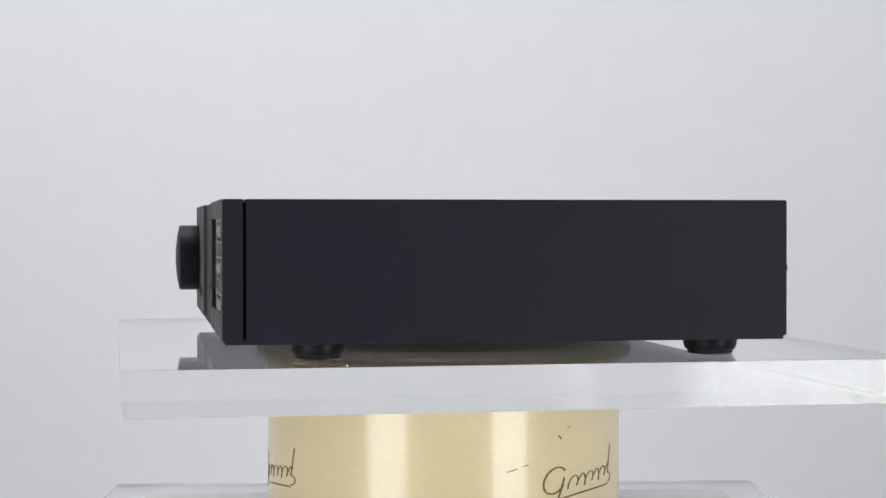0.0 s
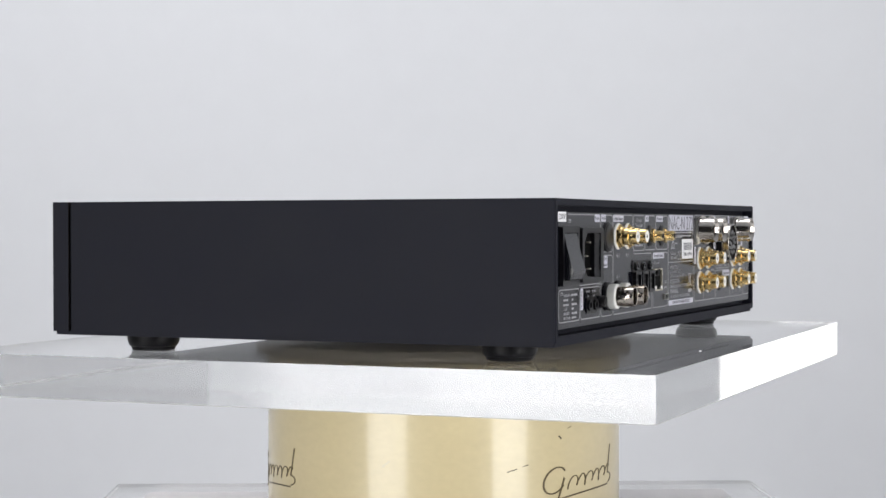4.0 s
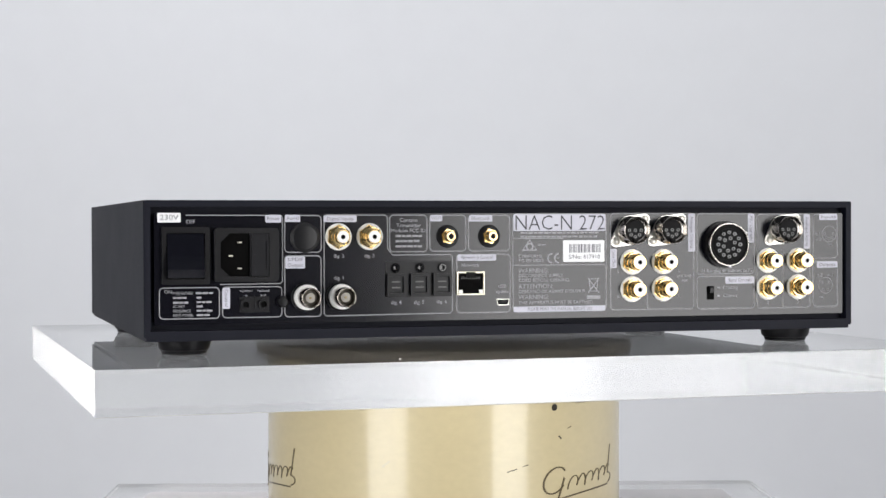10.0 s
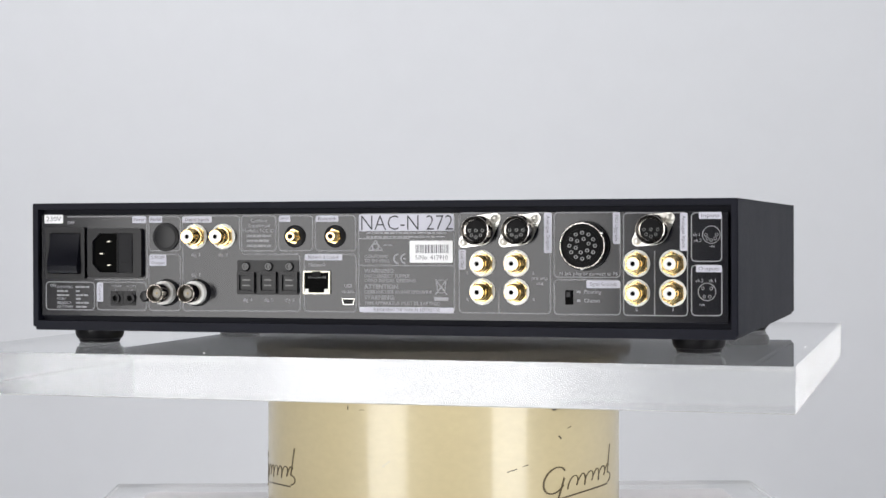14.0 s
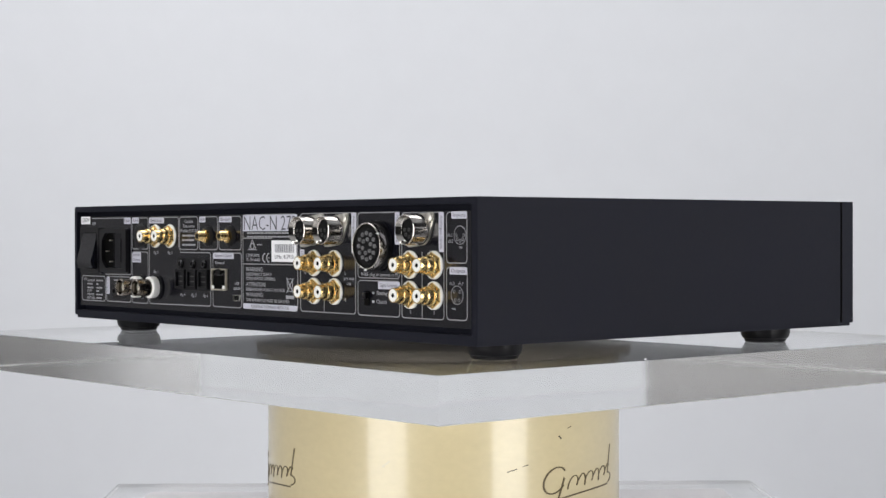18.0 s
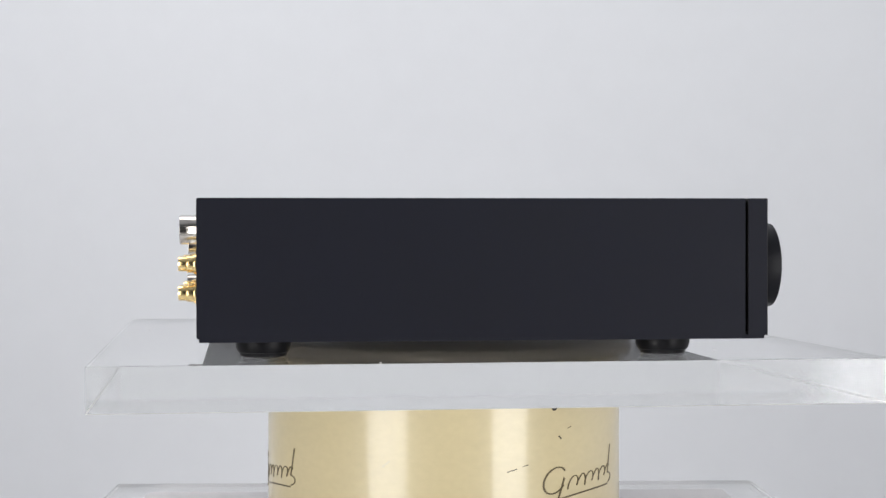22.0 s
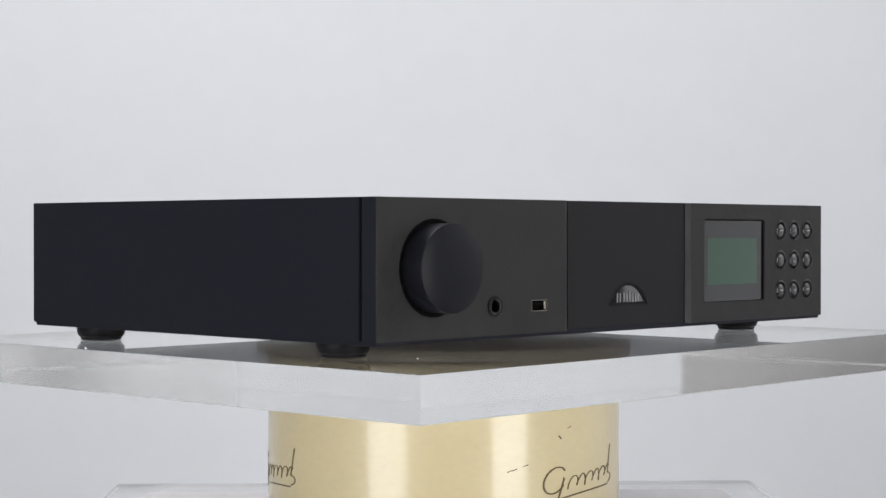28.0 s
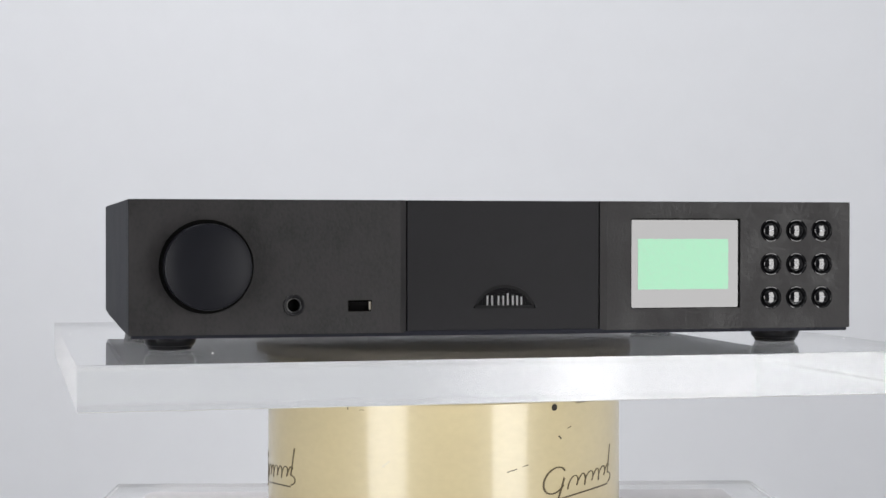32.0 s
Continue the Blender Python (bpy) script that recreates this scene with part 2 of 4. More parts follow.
def softbox(m, width):
    """A strip softbox on its stand; the lamp glows just before its cloth."""
    base = new("softbox")
    x, y, z = m.translation
    base.location = (x, y, -0.95)
    yaw = m.to_euler().z
    base.rotation_euler = (0, 0, yaw)
    tagged(base, "black strip softbox on a slim stand beside the turntable", "studio light", "softboxes")
    lift = z + 0.95
    # local: +y points at the turntable
    part("housing", box(-width / 2 - 0.02, width / 2 + 0.02, -0.16, -0.012, lift - BOX_H / 2 - 0.02, lift + BOX_H / 2 + 0.02, 0.006), HOUSING, base)
    part("pole", lathe([(0.014, 0.02), (0.014, lift)], 16), HOUSING, base, m=Matrix.Translation((0, -0.19, 0)), smooth=True)
    for i in range(3):
        part("leg", box(-0.01, 0.01, 0, 0.30, 0, 0.02, 0.003), HOUSING, base, m=Matrix.Translation((0, -0.19, 0)) @ pose(0, 0, 0, 0, 0, 60 + 120 * i))


for m, width in SOFT:
    softbox(m, width)

# frame for the added ceiling fill, never in view
ceiling_fill = new("ceiling_fill")
ceiling_fill.location = (-0.58, 0.35, 1.65)
tagged(ceiling_fill, "unseen flat fill light panel added on the ceiling", "ceiling light")
part("light_frame", loop_ring(round_rect(-1.15, -0.55, 1.15, 0.55, 0.01), round_rect(-1.11, -0.51, 1.11, 0.51, 0.01), -0.06, 0), HOUSING, ceiling_fill)


# frame round the added side light, out of view
side_fill_1 = new("side_fill_1")
side_fill_1.location = (1.6, SIDE_FILL[1], SIDE_FILL[2])
tagged(side_fill_1, "unseen soft light added high on the white side wall", "window", "", "structure")
part("side_fill_frame", loop_ring(round_rect(-0.345, -0.495, 0.345, 0.495, 0.01), round_rect(-0.31, -0.46, 0.31, 0.46, 0.01), 0, 0.03), WALL, side_fill_1, m=pose(0, 0, 0, 90, 0, -90))

for y, radius in ((0.0145, 0.0085), (0.0620, 0.0180)):
    stand = tagged(new("light_stand"), "slim black upright light stand against the pale wall", "light stand", "light stands")
    stand.location = (1.30, y, -0.95)
    part("pole", lathe([(radius, 0.02), (radius, 1.6), (radius * 0.8, 1.61), (radius * 0.8, 2.1)], 20), HOUSING, stand, smooth=True)
    for i in range(3):
        part("leg", box(-0.006, 0.006, 0, 0.24, 0, 0.02, 0.003), HOUSING, stand, m=pose(0, 0, 0, 0, 0, (30 if y > 0.03 else 80) + 120 * i))

# ---- the stand: two slabs, a drum and a platter ----
SLAB_H = 0.0246


def slab(name, label, edge, wide, deep, m, arris=0.00012):
    base = new(name, None)
    bm = box(-wide / 2, wide / 2, -deep / 2, deep / 2, -SLAB_H, 0)
    low = [e for e in bm.edges if all(v.co.z < -SLAB_H / 2 for v in e.verts)]
    rest = [e for e in bm.edges if e not in low]
    bmesh.ops.bevel(bm, geom=low, offset=0.0004, segments=1, affect="EDGES")
    bmesh.ops.bevel(bm, geom=[e for e in rest if e.is_valid], offset=arris, segments=1, affect="EDGES")
    ob = part("acrylic_sheet", bm, ACRYLIC, base, m=m)
    ob.data.materials.append(edge)
    ob.data.materials.append(CUT_EDGE)
    for f in ob.data.polygons:
        flat = max(abs(f.normal.x), abs(f.normal.y))
        f.material_index = 0 if abs(f.normal.z) > 0.9 else 1 if flat > 0.9 or (f.center.z > -SLAB_H * 0.6 and arris < 0.0003) else 2
    ob.visible_shadow = False
    return tagged(base, label, "acrylic slab")


turning_slab = slab("acrylic_slab", "thick clear acrylic slab with polished edges, turning on the drum", ACRYLIC_EDGE, 0.500, 0.429, pose(0.0023, 0.0022, 0.0006, 0, 0, 0.9))
lower_slab = slab("acrylic_slab", "thick clear acrylic slab lying under the cream drum", EDGE_LOWER, 0.4917, 0.4242, Matrix(), 0.0006)
lower_slab.matrix_world = pose(0.001, -0.021, -0.125, 0, 0, 1.97)

NICK = material("white_acrylic_nick", (0.85, 0.85, 0.85), 0.5)
for u, v in ((0.0832, 0.1980), (-0.1672, -0.1390), (-0.2425, 0.0610), (0.2440, -0.0930)):
    part("surface_nick", lathe([(0.0007, 0.00002), (0.0006, 0.0002), (0.0003, 0.0004)], 7), NICK, turning_slab, "tiny white nick", m=Matrix.Translation((u, v, 0.0006)))

R = 0.1165
platter = tagged(new("turntable_platter"), "thin pale round turntable platter under the acrylic slab", "turntable")
part("disc", lathe([(0.121, -0.0318), (0.124, -0.0308), (0.124, -0.0249), (0.123, -0.02415)], 96), PLATTER, platter, smooth=True)

drum = tagged(new("turntable_drum"), "cream enamelled round turntable drum with dark brown script lettering", "turntable")
part("drum_body", lathe([(R - 0.003, -0.1248), (R, -0.122), (R, -0.0345), (R - 0.002, -0.0325)], 160), CREAM, drum, smooth=True)


def on_drum(deg, z, out=0.0002):
    a = radians(deg)
    return Vector(((R + out) * math.sin(a), -(R + out) * math.cos(a), z))


def drum_stroke(points, width, bm=None):
    """A pen line wrapped round the drum; points are degrees round it and heights."""
    bm = bm or bmesh.new()
    rows = []
    flat = [Vector((radians(d) * R, z)) for d, z in points]
    for i, q in enumerate(flat):
        d = (flat[min(i + 1, len(flat) - 1)] - flat[max(i - 1, 0)]).normalized()
        s = Vector((-d.y, d.x)) * width * (0.32 + 0.22 * abs(d.y))
        rows.append([bm.verts.new(on_drum(math.degrees((q + k * s).x / R), (q + k * s).y, o)) for k, o in ((1, -0.0002), (1, 0.00025), (-1, 0.00025), (-1, -0.0002))])
    for a, b in zip(rows, rows[1:]):
        for j in range(4):
            bm.faces.new((a[j], a[(j + 1) % 4], b[(j + 1) % 4], b[j]))
    return bm


def script_mark(start, z, slope):
    """A plain flourish of loops and waves in the place of the maker's script, with its underline."""
    def at(s, h):
        return (start + s, z + slope * s + h)
    bm = bmesh.new()
    # large open loop with a falling tail
    drum_stroke([at(4.4 + 4.3 * math.cos(t) + 0.9 * math.sin(t), 0.0062 + 0.0078 * math.sin(t)) for t in [radians(38 + i * 9.5) for i in range(32)]], 0.0013, bm)
    drum_stroke([at(8.1 - 3.0 * t, 0.0068 - 0.0150 * t) for t in [k / 7 for k in range(8)]], 0.0012, bm)
    # a run of uneven waves
    drum_stroke([at(10.2 + 0.62 * t - (1.0 + 0.25 * math.sin(t * 0.5)) * math.sin(t + 0.6), 0.0030 - (0.0034 + 0.0006 * math.cos(t * 0.5)) * math.cos(t)) for t in [i * 0.3 for i in range(120)]], 0.0009, bm)
    # a tall closing stem that turns back into the underline
    drum_stroke([at(31.8 + 2.3 * t, 0.0006 + 0.0175 * t) for t in [k / 8 for k in range(9)]], 0.0011, bm)
    drum_stroke([at(31.8 + 2.6 * math.sin(t), -0.0022 + 0.0030 * math.cos(t)) for t in [k * 0.24 for k in range(14)]], 0.0010, bm)
    # underline
    drum_stroke([at(-1.4 + i * 1.11, -0.0066 + 0.0014 * math.sin(i / 10)) for i in range(31)], 0.0014, bm)
    return bm


part("script_mark", script_mark(31.5, -0.0898, 0.00017), INK, drum, "dark brown script flourish with an underline")
part("script_mark", script_mark(-87.5, -0.0898, 0.00017), INK, drum, "dark brown script flourish with an underline")
hole = lathe([(0.0021, -0.0003), (0.0021, 0.0003)], 20)
part("rivet_hole", hole, RUST, drum, "dark round hole", m=Matrix.Translation(on_drum(35.6, -0.0378, 0)) @ pose(0, 0, 0, 90, 0, 35.6))
part("paint_chip", drum_stroke([(37.3, -0.0555), (37.9, -0.0567), (38.3, -0.0575)], 0.0009), RUST, drum, "small dark paint chip")
part("scratch", drum_stroke([(19.2 + i * 1.05, -0.0757 + i * 0.00052 + 0.0002 * (i % 2)) for i in range(4)], 0.0007), RUST, drum, "fine dark scratch")
part("scratch", drum_stroke([(24.2 + i * 0.7, -0.0727 + i * 0.0003) for i in range(4)], 0.0005), RUST, drum, "fine dark scratch")
part("paint_chip", drum_stroke([(44.5 + i, -0.0362 + 0.0004 * (i % 2)) for i in range(6)], 0.0012), RUST, drum, "small dark paint chip")

part("paint_chip", drum_stroke([(-30.0, -0.0362), (-30.1, -0.0376), (-30.0, -0.0384)], 0.0006), RUST, drum, "small dark paint chip")
part("paint_chip", drum_stroke([(-26.0 + i * 0.8, -0.0384 + 0.0002 * (i % 2)) for i in range(3)], 0.0005), RUST, drum, "small dark paint chip")
part("scratch", drum_stroke([(41.0, -0.0516), (41.8, -0.0508), (42.6, -0.0504)], 0.0005), INK, drum, "fine dark scratch")
part("scratch", drum_stroke([(-18.6 + i * 0.6, -0.0722 + i * 0.0009) for i in range(5)], 0.0014), SMUDGE, drum, "faint grey rub mark")

# ---- the hi-fi unit ----
unit = tagged(new("network_preamplifier"), "black metal hi-fi network preamplifier with green display and gold rear sockets", "hi-fi unit")
X0, X1 = -0.2152, 0.2168
Z0, Z1 = 0.0119, 0.0876
YF, YB = -0.1563, 0.1560
REAR_EDGE, GROOVE0, GROOVE1 = 0.1574, -0.1453, -0.1437
REAR = Matrix(((-1, 0, 0, 0), (0, 0, 1, YB), (0, 1, 0, 0), (0, 0, 0, 1)))
FACE = Matrix(((1, 0, 0, 0), (0, 0, -1, YF), (0, 1, 0, 0), (0, 0, 0, 1)))


def rear(u, v, w=0.0):
    return REAR @ Matrix.Translation((u, v, w))


def face(u, v, w=0.0):
    return FACE @ Matrix.Translation((u, v, w))


def case_shell():
    """The sleeve, open behind by a shallow recess."""
    bm = box(X0, X1, GROOVE1, REAR_EDGE, Z0, Z1)
    bmesh.ops.bevel(bm, geom=bm.edges[:], offset=0.0005, segments=2, affect="EDGES")
    back = max(bm.faces, key=lambda f: f.calc_center_median().y)
    bmesh.ops.inset_region(bm, faces=[back], thickness=0.0046)
    ret = bmesh.ops.extrude_face_region(bm, geom=[back])
    vs = [g for g in ret["geom"] if isinstance(g, bmesh.types.BMVert)]
    bmesh.ops.translate(bm, verts=vs, vec=(0, -0.007, 0))
    bmesh.ops.delete(bm, geom=[back], context="FACES")
    return bm


part("case", case_shell(), CASE, unit, "black powder-coated metal sleeve")
part("base_plate", box(X0 + 0.0014, X1 - 0.0014, -0.1548, 0.1560, 0.0099, Z0 + 0.0008, 0.0004), CASE, unit, "black base plate under the sleeve")
# black block that darkens the groove behind the front panels
part("core", box(X0 + 0.002, X1 - 0.002, GROOVE0 - 0.001, GROOVE1 + 0.001, Z0 + 0.002, Z1 - 0.002), HOLE, unit)

# front: two raised outer panels with chamfered inner ends, and a set-back middle
CH, SETBACK = 0.0036, 0.0022


def front_panel(x0, x1, chamfer_right):
    c = 0.0004
    deep = GROOVE0
    if chamfer_right:
        plan = [(x0, deep), (x0, YF + c), (x0 + c, YF), (x1 - CH, YF), (x1, YF + SETBACK), (x1, deep)]
    else:
        plan = [(x0, deep), (x0, YF + SETBACK), (x0 + CH, YF), (x1 - c, YF), (x1, YF + c), (x1, deep)]
    bm = bmesh.new()
    prism(plan, Z0, Z1, bm)
    return bm


def face_materials(ob):
    """The outer ends are coated like the case; the face and its chamfers are brushed."""
    ob.data.materials.append(CASE)
    for f in ob.data.polygons:
        if abs(f.normal.x) > 0.9 and (f.center.x < -0.2 or f.center.x > 0.2):
            f.material_index = 1


def cut(ob, cutters):
    """Sinks openings into a panel and drops the tools."""
    for c in cutters:
        mod = ob.modifiers.new("opening", "BOOLEAN")
        mod.operation, mod.solver, mod.object = "DIFFERENCE", "EXACT", c
    bpy.context.view_layer.update()
    mesh = bpy.data.meshes.new_from_object(ob.evaluated_get(bpy.context.evaluated_depsgraph_get()))
    ob.modifiers.clear()
    ob.data = mesh
    for c in cutters:
        bpy.data.objects.remove(c)


def cutter(bm, m):
    return finish("tool", bm, HOLE, None, "", m)


JACK, USB0, USB1 = (-0.1233, 0.0280), (-0.0924, 0.0243), (-0.0788, 0.0307)
SCR0, SCR1 = (0.0766, 0.0242), (0.1456, 0.0776)
LCD0, LCD1 = (0.0815, 0.0355), (0.1384, 0.0654)
BTN_U = (0.1653, 0.1818, 0.1983)
BTN_V = (0.0704, 0.0503, 0.0302)
KU, KV = -0.1723, 0.0500

left_panel = part("front_panel", front_panel(X0, -0.0583, True), FRONT, unit, "black brushed front panel with volume knob")
cut(left_panel, [
    cutter(lathe([(0.0264, -0.0015), (0.0264, 0.01)], 64), face(KU, KV)),
    cutter(lathe([(0.0052, -0.006), (0.0052, 0.01)], 32), face(*JACK)),
    cutter(prism(round_rect(*USB0, *USB1, 0.0003), -0.006, 0.01), FACE)])
face_materials(left_panel)
right_panel = part("front_panel", front_panel(0.0583, X1, False), FRONT, unit, "black brushed front panel with display and buttons")
cut(right_panel, [cutter(prism(round_rect(*SCR0, *SCR1, 0.0012), -0.0022, 0.01), FACE)]
    + [cutter(lathe([(0.0050, -0.0040), (0.0064, -0.0008), (0.0070, 0.0002), (0.0070, 0.01)], 32), face(u, v)) for u in BTN_U for v in BTN_V])

face_materials(right_panel)
BU, BV0, BV1 = 0.0003, 0.0251, 0.0389
badge_r = ((BV1 - BV0) ** 2 + 0.0190 ** 2) / (2 * (BV1 - BV0))


def half_disc(grow=0.0, n=24):
    r, cv = badge_r + grow, BV1 - badge_r
    a = math.acos(min(1, (BV0 - grow - cv) / r))
    return [(BU + r * math.sin(t), cv + r * math.cos(t)) for t in [a - 2 * a * i / n for i in range(n + 1)]]


centre = part("centre_panel", box(-0.0575, 0.0575, YF + SETBACK, GROOVE0, Z0, Z1, 0.0004), CENTRE, unit, "smooth black middle front panel")
cut(centre, [cutter(prism(half_disc(), -SETBACK - 0.0014, 0.01), FACE)])
badge = part("badge", prism(half_disc(-0.0004), -SETBACK - 0.0013, -SETBACK - 0.0008), BADGE, unit, "half-round dark mirror badge in a recess", m=FACE)
marks = []
for du, h in ((-0.0102, 0.0060), (-0.0074, 0.0060), (-0.0036, 0.0060), (-0.0008, 0.0060), (0.0020, 0.0074), (0.0050, 0.0060), (0.0076, 0.0060), (0.0102, 0.0052)):
    marks.append((BU + du - 0.0005, BV0 + 0.0014, BU + du + 0.0005, BV0 + 0.0014 + h))
part("emblem", bars(marks, -SETBACK - 0.0008, -SETBACK - 0.0004), EMBLEM, badge, "plain grey bars", m=Matrix())
part("badge_rim", stroke(half_disc(-0.0009), 0.0018, -SETBACK - 0.0009, -SETBACK - 0.0002, True), DEEP, badge, "black metal rim", m=Matrix())

# volume knob
knob = part("volume_knob", lathe([(0.0235, -0.0010), (0.0240, 0.0), (0.0240, 0.0128), (0.0238, 0.0138), (0.0230, 0.0143), (0.0160, 0.0158), (0.0080, 0.0167), (0.0010, 0.0170)], 96), KNOB, unit, "large round black volume knob", m=face(KU, KV), smooth=True)
# black ring in place of the shade in the recess round the knob
part("knob_gap_shade", loop_ring([(0.0263 * math.cos(i * math.pi / 36), 0.0263 * math.sin(i * math.pi / 36)) for i in range(72)],
     [(0.0241 * math.cos(i * math.pi / 36), 0.0241 * math.sin(i * math.pi / 36)) for i in range(72)], -0.0014, -0.0003), HOLE, knob, m=Matrix())

# the socket's dark depth is a black disc
jack = part("headphone_socket", lathe([(0.0050, -0.0058), (0.0050, -0.005)], 32), HOLE, unit, "black round headphone socket", m=face(*JACK))
ring = [(math.cos(i * math.pi / 20), math.sin(i * math.pi / 20)) for i in range(40)]
part("socket_ring", hoop([(0.0060, -0.003), (0.0060, 0.0003), (0.0056, 0.0007), (0.0046, 0.0006), (0.0036, -0.0004), (0.0036, -0.003)]), PLASTIC, jack, smooth=True, m=Matrix())
part("socket_lip", hoop([(0.0042, 0.0000), (0.0041, 0.0007), (0.0038, 0.0006), (0.0037, -0.0003)]), SMOKE, jack, "thin metal lip", smooth=True, m=Matrix())
usb = part("usb_socket", loop_ring(round_rect(*USB0, *USB1, 0.0003), round_rect(USB0[0] + 0.0003, USB0[1] + 0.0003, USB1[0] - 0.0003, USB1[1] - 0.0003, 0.0002), -0.0055, 0.0001), BARREL, unit, "small silver-edged socket", m=FACE)
# tilted bright strip added for the light on the socket's right inner wall
part("inner_wall_glint", box(-0.0005, 0.0005, USB0[1] + 0.0009, USB1[1] - 0.0009, -0.0002, 0.0002), STEEL, usb, m=Matrix.Translation((USB1[0] - 0.0008, 0, -0.0012)) @ pose(0, 0, 0, 0, -50, 0))
# black plate in place of the shade inside the socket; the tongue is blackened too
part("cavity_shade", bars([(USB0[0], USB0[1], USB1[0], USB1[1])], -0.0058, -0.0052), HOLE, usb, m=Matrix())
part("tongue", box(USB0[0] + 0.0012, USB1[0] - 0.0012, (USB0[1] + USB1[1]) / 2, USB1[1] - 0.0013, -0.0055, -0.0016), HOLE, usb, m=Matrix())

display = part("display", prism(round_rect(*SCR0, *SCR1, 0.0011), -0.0021, -0.0014), GLASS, unit, "glossy dark display glass", m=FACE)
# black strip painted for the shaded recess line round the glass
part("recess_shade_line", loop_ring(round_rect(*SCR0, *SCR1, 0.0012), round_rect(SCR0[0] + 0.0008, SCR0[1] + 0.0005, SCR1[0] - 0.0009, SCR1[1] - 0.0009, 0.0010), -0.0014, -0.0011), HOLE, display, m=Matrix())
part("lcd", prism(round_rect(*LCD0, *LCD1, 0.0002), -0.0014, -0.0013), LCD, display, "plain green liquid-crystal screen", m=Matrix())
dome = lathe([(0.0047, -0.0036)] + [(0.0047, -0.0016), (0.00465, -0.0009), (0.0045, -0.0004), (0.0042, -0.00005), (0.0038, 0.00015)] + [(q, 0.00015 + (0.0038 ** 2 - q * q) / 0.027) for q in (0.0030, 0.0022, 0.0014, 0.0006, 0.0001)], 32)
dome_mesh = bezel_mesh = None
GLYPHS = {(1, 2): "^", (1, 0): "v", (0, 1): "<", (2, 1): ">", (1, 1): "c", (0, 2): "=", (2, 2): "=", (0, 0): "=", (2, 0): "="}
for i, u in enumerate(BTN_U):
    for j, v in enumerate(BTN_V):
        b = part("button", dome if dome_mesh is None else dome_mesh, BUTTON, unit, "", face(u, v), smooth=True)
        dome_mesh = b.data
        bezel_mesh = part("button_bezel", hoop([(0.0050, -0.0038), (0.0066, -0.0016), (0.0068, -0.0004), (0.0066, 0.0002), (0.0061, 0.0003), (0.0055, -0.0003), (0.0050, -0.0016)], 36) if bezel_mesh is None else bezel_mesh, GLOSS, b, "", Matrix(), smooth=True).data
        mark = GLYPHS[(i, 2 - j)]
        if mark == "=":
            part("button_mark", bars([(-0.0016, -0.0004, 0.0016, 0.0004)], 0.0004, 0.00072), GREYINK, b, m=Matrix())
        else:
            if mark == "c":
                pts = [(0.0013 * math.cos(t), 0.0013 * math.sin(t)) for t in [radians(50 + 26 * k) for k in range(11)]]
            else:
                turn = {"^": 0, "v": 180, "<": 90, ">": 270}[mark]
                pts = [Matrix.Rotation(radians(turn), 2) @ Vector(q) for q in ((-0.0015, -0.0006), (0, 0.0009), (0.0015, -0.0006))]
            part("button_mark", stroke(pts, 0.0004, 0.0003, 0.00074), GREYINK, b, m=Matrix())

# feet
foot_profile = [(0.0120, 0.0), (0.0127, 0.0005), (0.0130, 0.0020), (0.0131, 0.0024), (0.0139, 0.0027), (0.0147, 0.0042), (0.0152, 0.0064), (0.0154, 0.0090), (0.0154, 0.0122)]
foot_mesh = None
for fx, fy in ((-0.1885, -0.1031), (0.1915, -0.1031), (-0.1885, 0.1215), (0.1900, 0.1215)):
    f = part("foot", lathe(foot_profile, 48) if foot_mesh is None else foot_mesh, RUBBER, unit, "round black rubber foot", Matrix.Translation((fx, fy, 0.00075)) @ Matrix.Diagonal((1, 1, 0.938, 1)), smooth=True)
    foot_mesh = f.data

# ---- rear panel ----
PU0, PV0, PU1, PV1 = -0.2110, 0.0190, 0.2096, 0.0803
plate = part("rear_panel", prism(round_rect(PU0, PV0, PU1, PV1, 0.0005), -0.0015, 0.0), PANEL, unit, "dark grey printed rear panel", m=REAR)
TOP = 0.00006


def outline(u0, v0, u1, v1, r=0.0022):
    pts = round_rect(u0, v0, u1, v1, r)
    part("printed_line", stroke(pts, 0.00062, -0.0002, TOP, True), LINE, plate, m=Matrix())


def line(points):
    part("printed_line", stroke(points, 0.00062, -0.0002, TOP), LINE, plate, m=Matrix())


def tag(u0, v0, u1, v1, text="", mat=None, vertical=False, size=0.0028):
    t = part("printed_label", prism(round_rect(u0, v0, u1, v1, 0.0006), -0.0002, 0.00012), mat or PALE, plate, m=Matrix())
    if text:
        rows = text.split("|")
        for k, row in enumerate(rows):
            if vertical:
                lettering(row, size, LABELINK, t, (u0 + u1) / 2, (v0 + v1) / 2, 0.00018, Matrix(), align="CENTER", turn=-90, width=abs(v1 - v0) * 0.84)
            else:
                lettering(row, size, LABELINK, t, (u0 + u1) / 2, (v0 + v1) / 2 + ((len(rows) - 1) / 2 - k) * size * 1.15, 0.00018, Matrix(), align="CENTER", width=abs(u1 - u0) * 0.8)
    return t


def words(text, u, v, size=0.0026, align="LEFT", width=0.0, mat=None):
    return lettering(text, size, mat or PRINT, plate, u, v, TOP, Matrix(), align=align, width=width)


def blur_bars(u0, u1, rows, thick=0.0006, mat=None):
    """Print too small to read: broken bars."""
    for v in rows:
        rects, u = [], u0
        while u < u1 - 0.0015:
            n = min(random.uniform(0.0012, 0.0036), u1 - u)
            rects.append((u, v - thick / 2, u + n, v + thick / 2))
            u += n + 0.0005
        tagged(part("small_print", bars(rects, -0.0001, TOP), mat or PRINT, plate, m=Matrix()), kind="stuff")


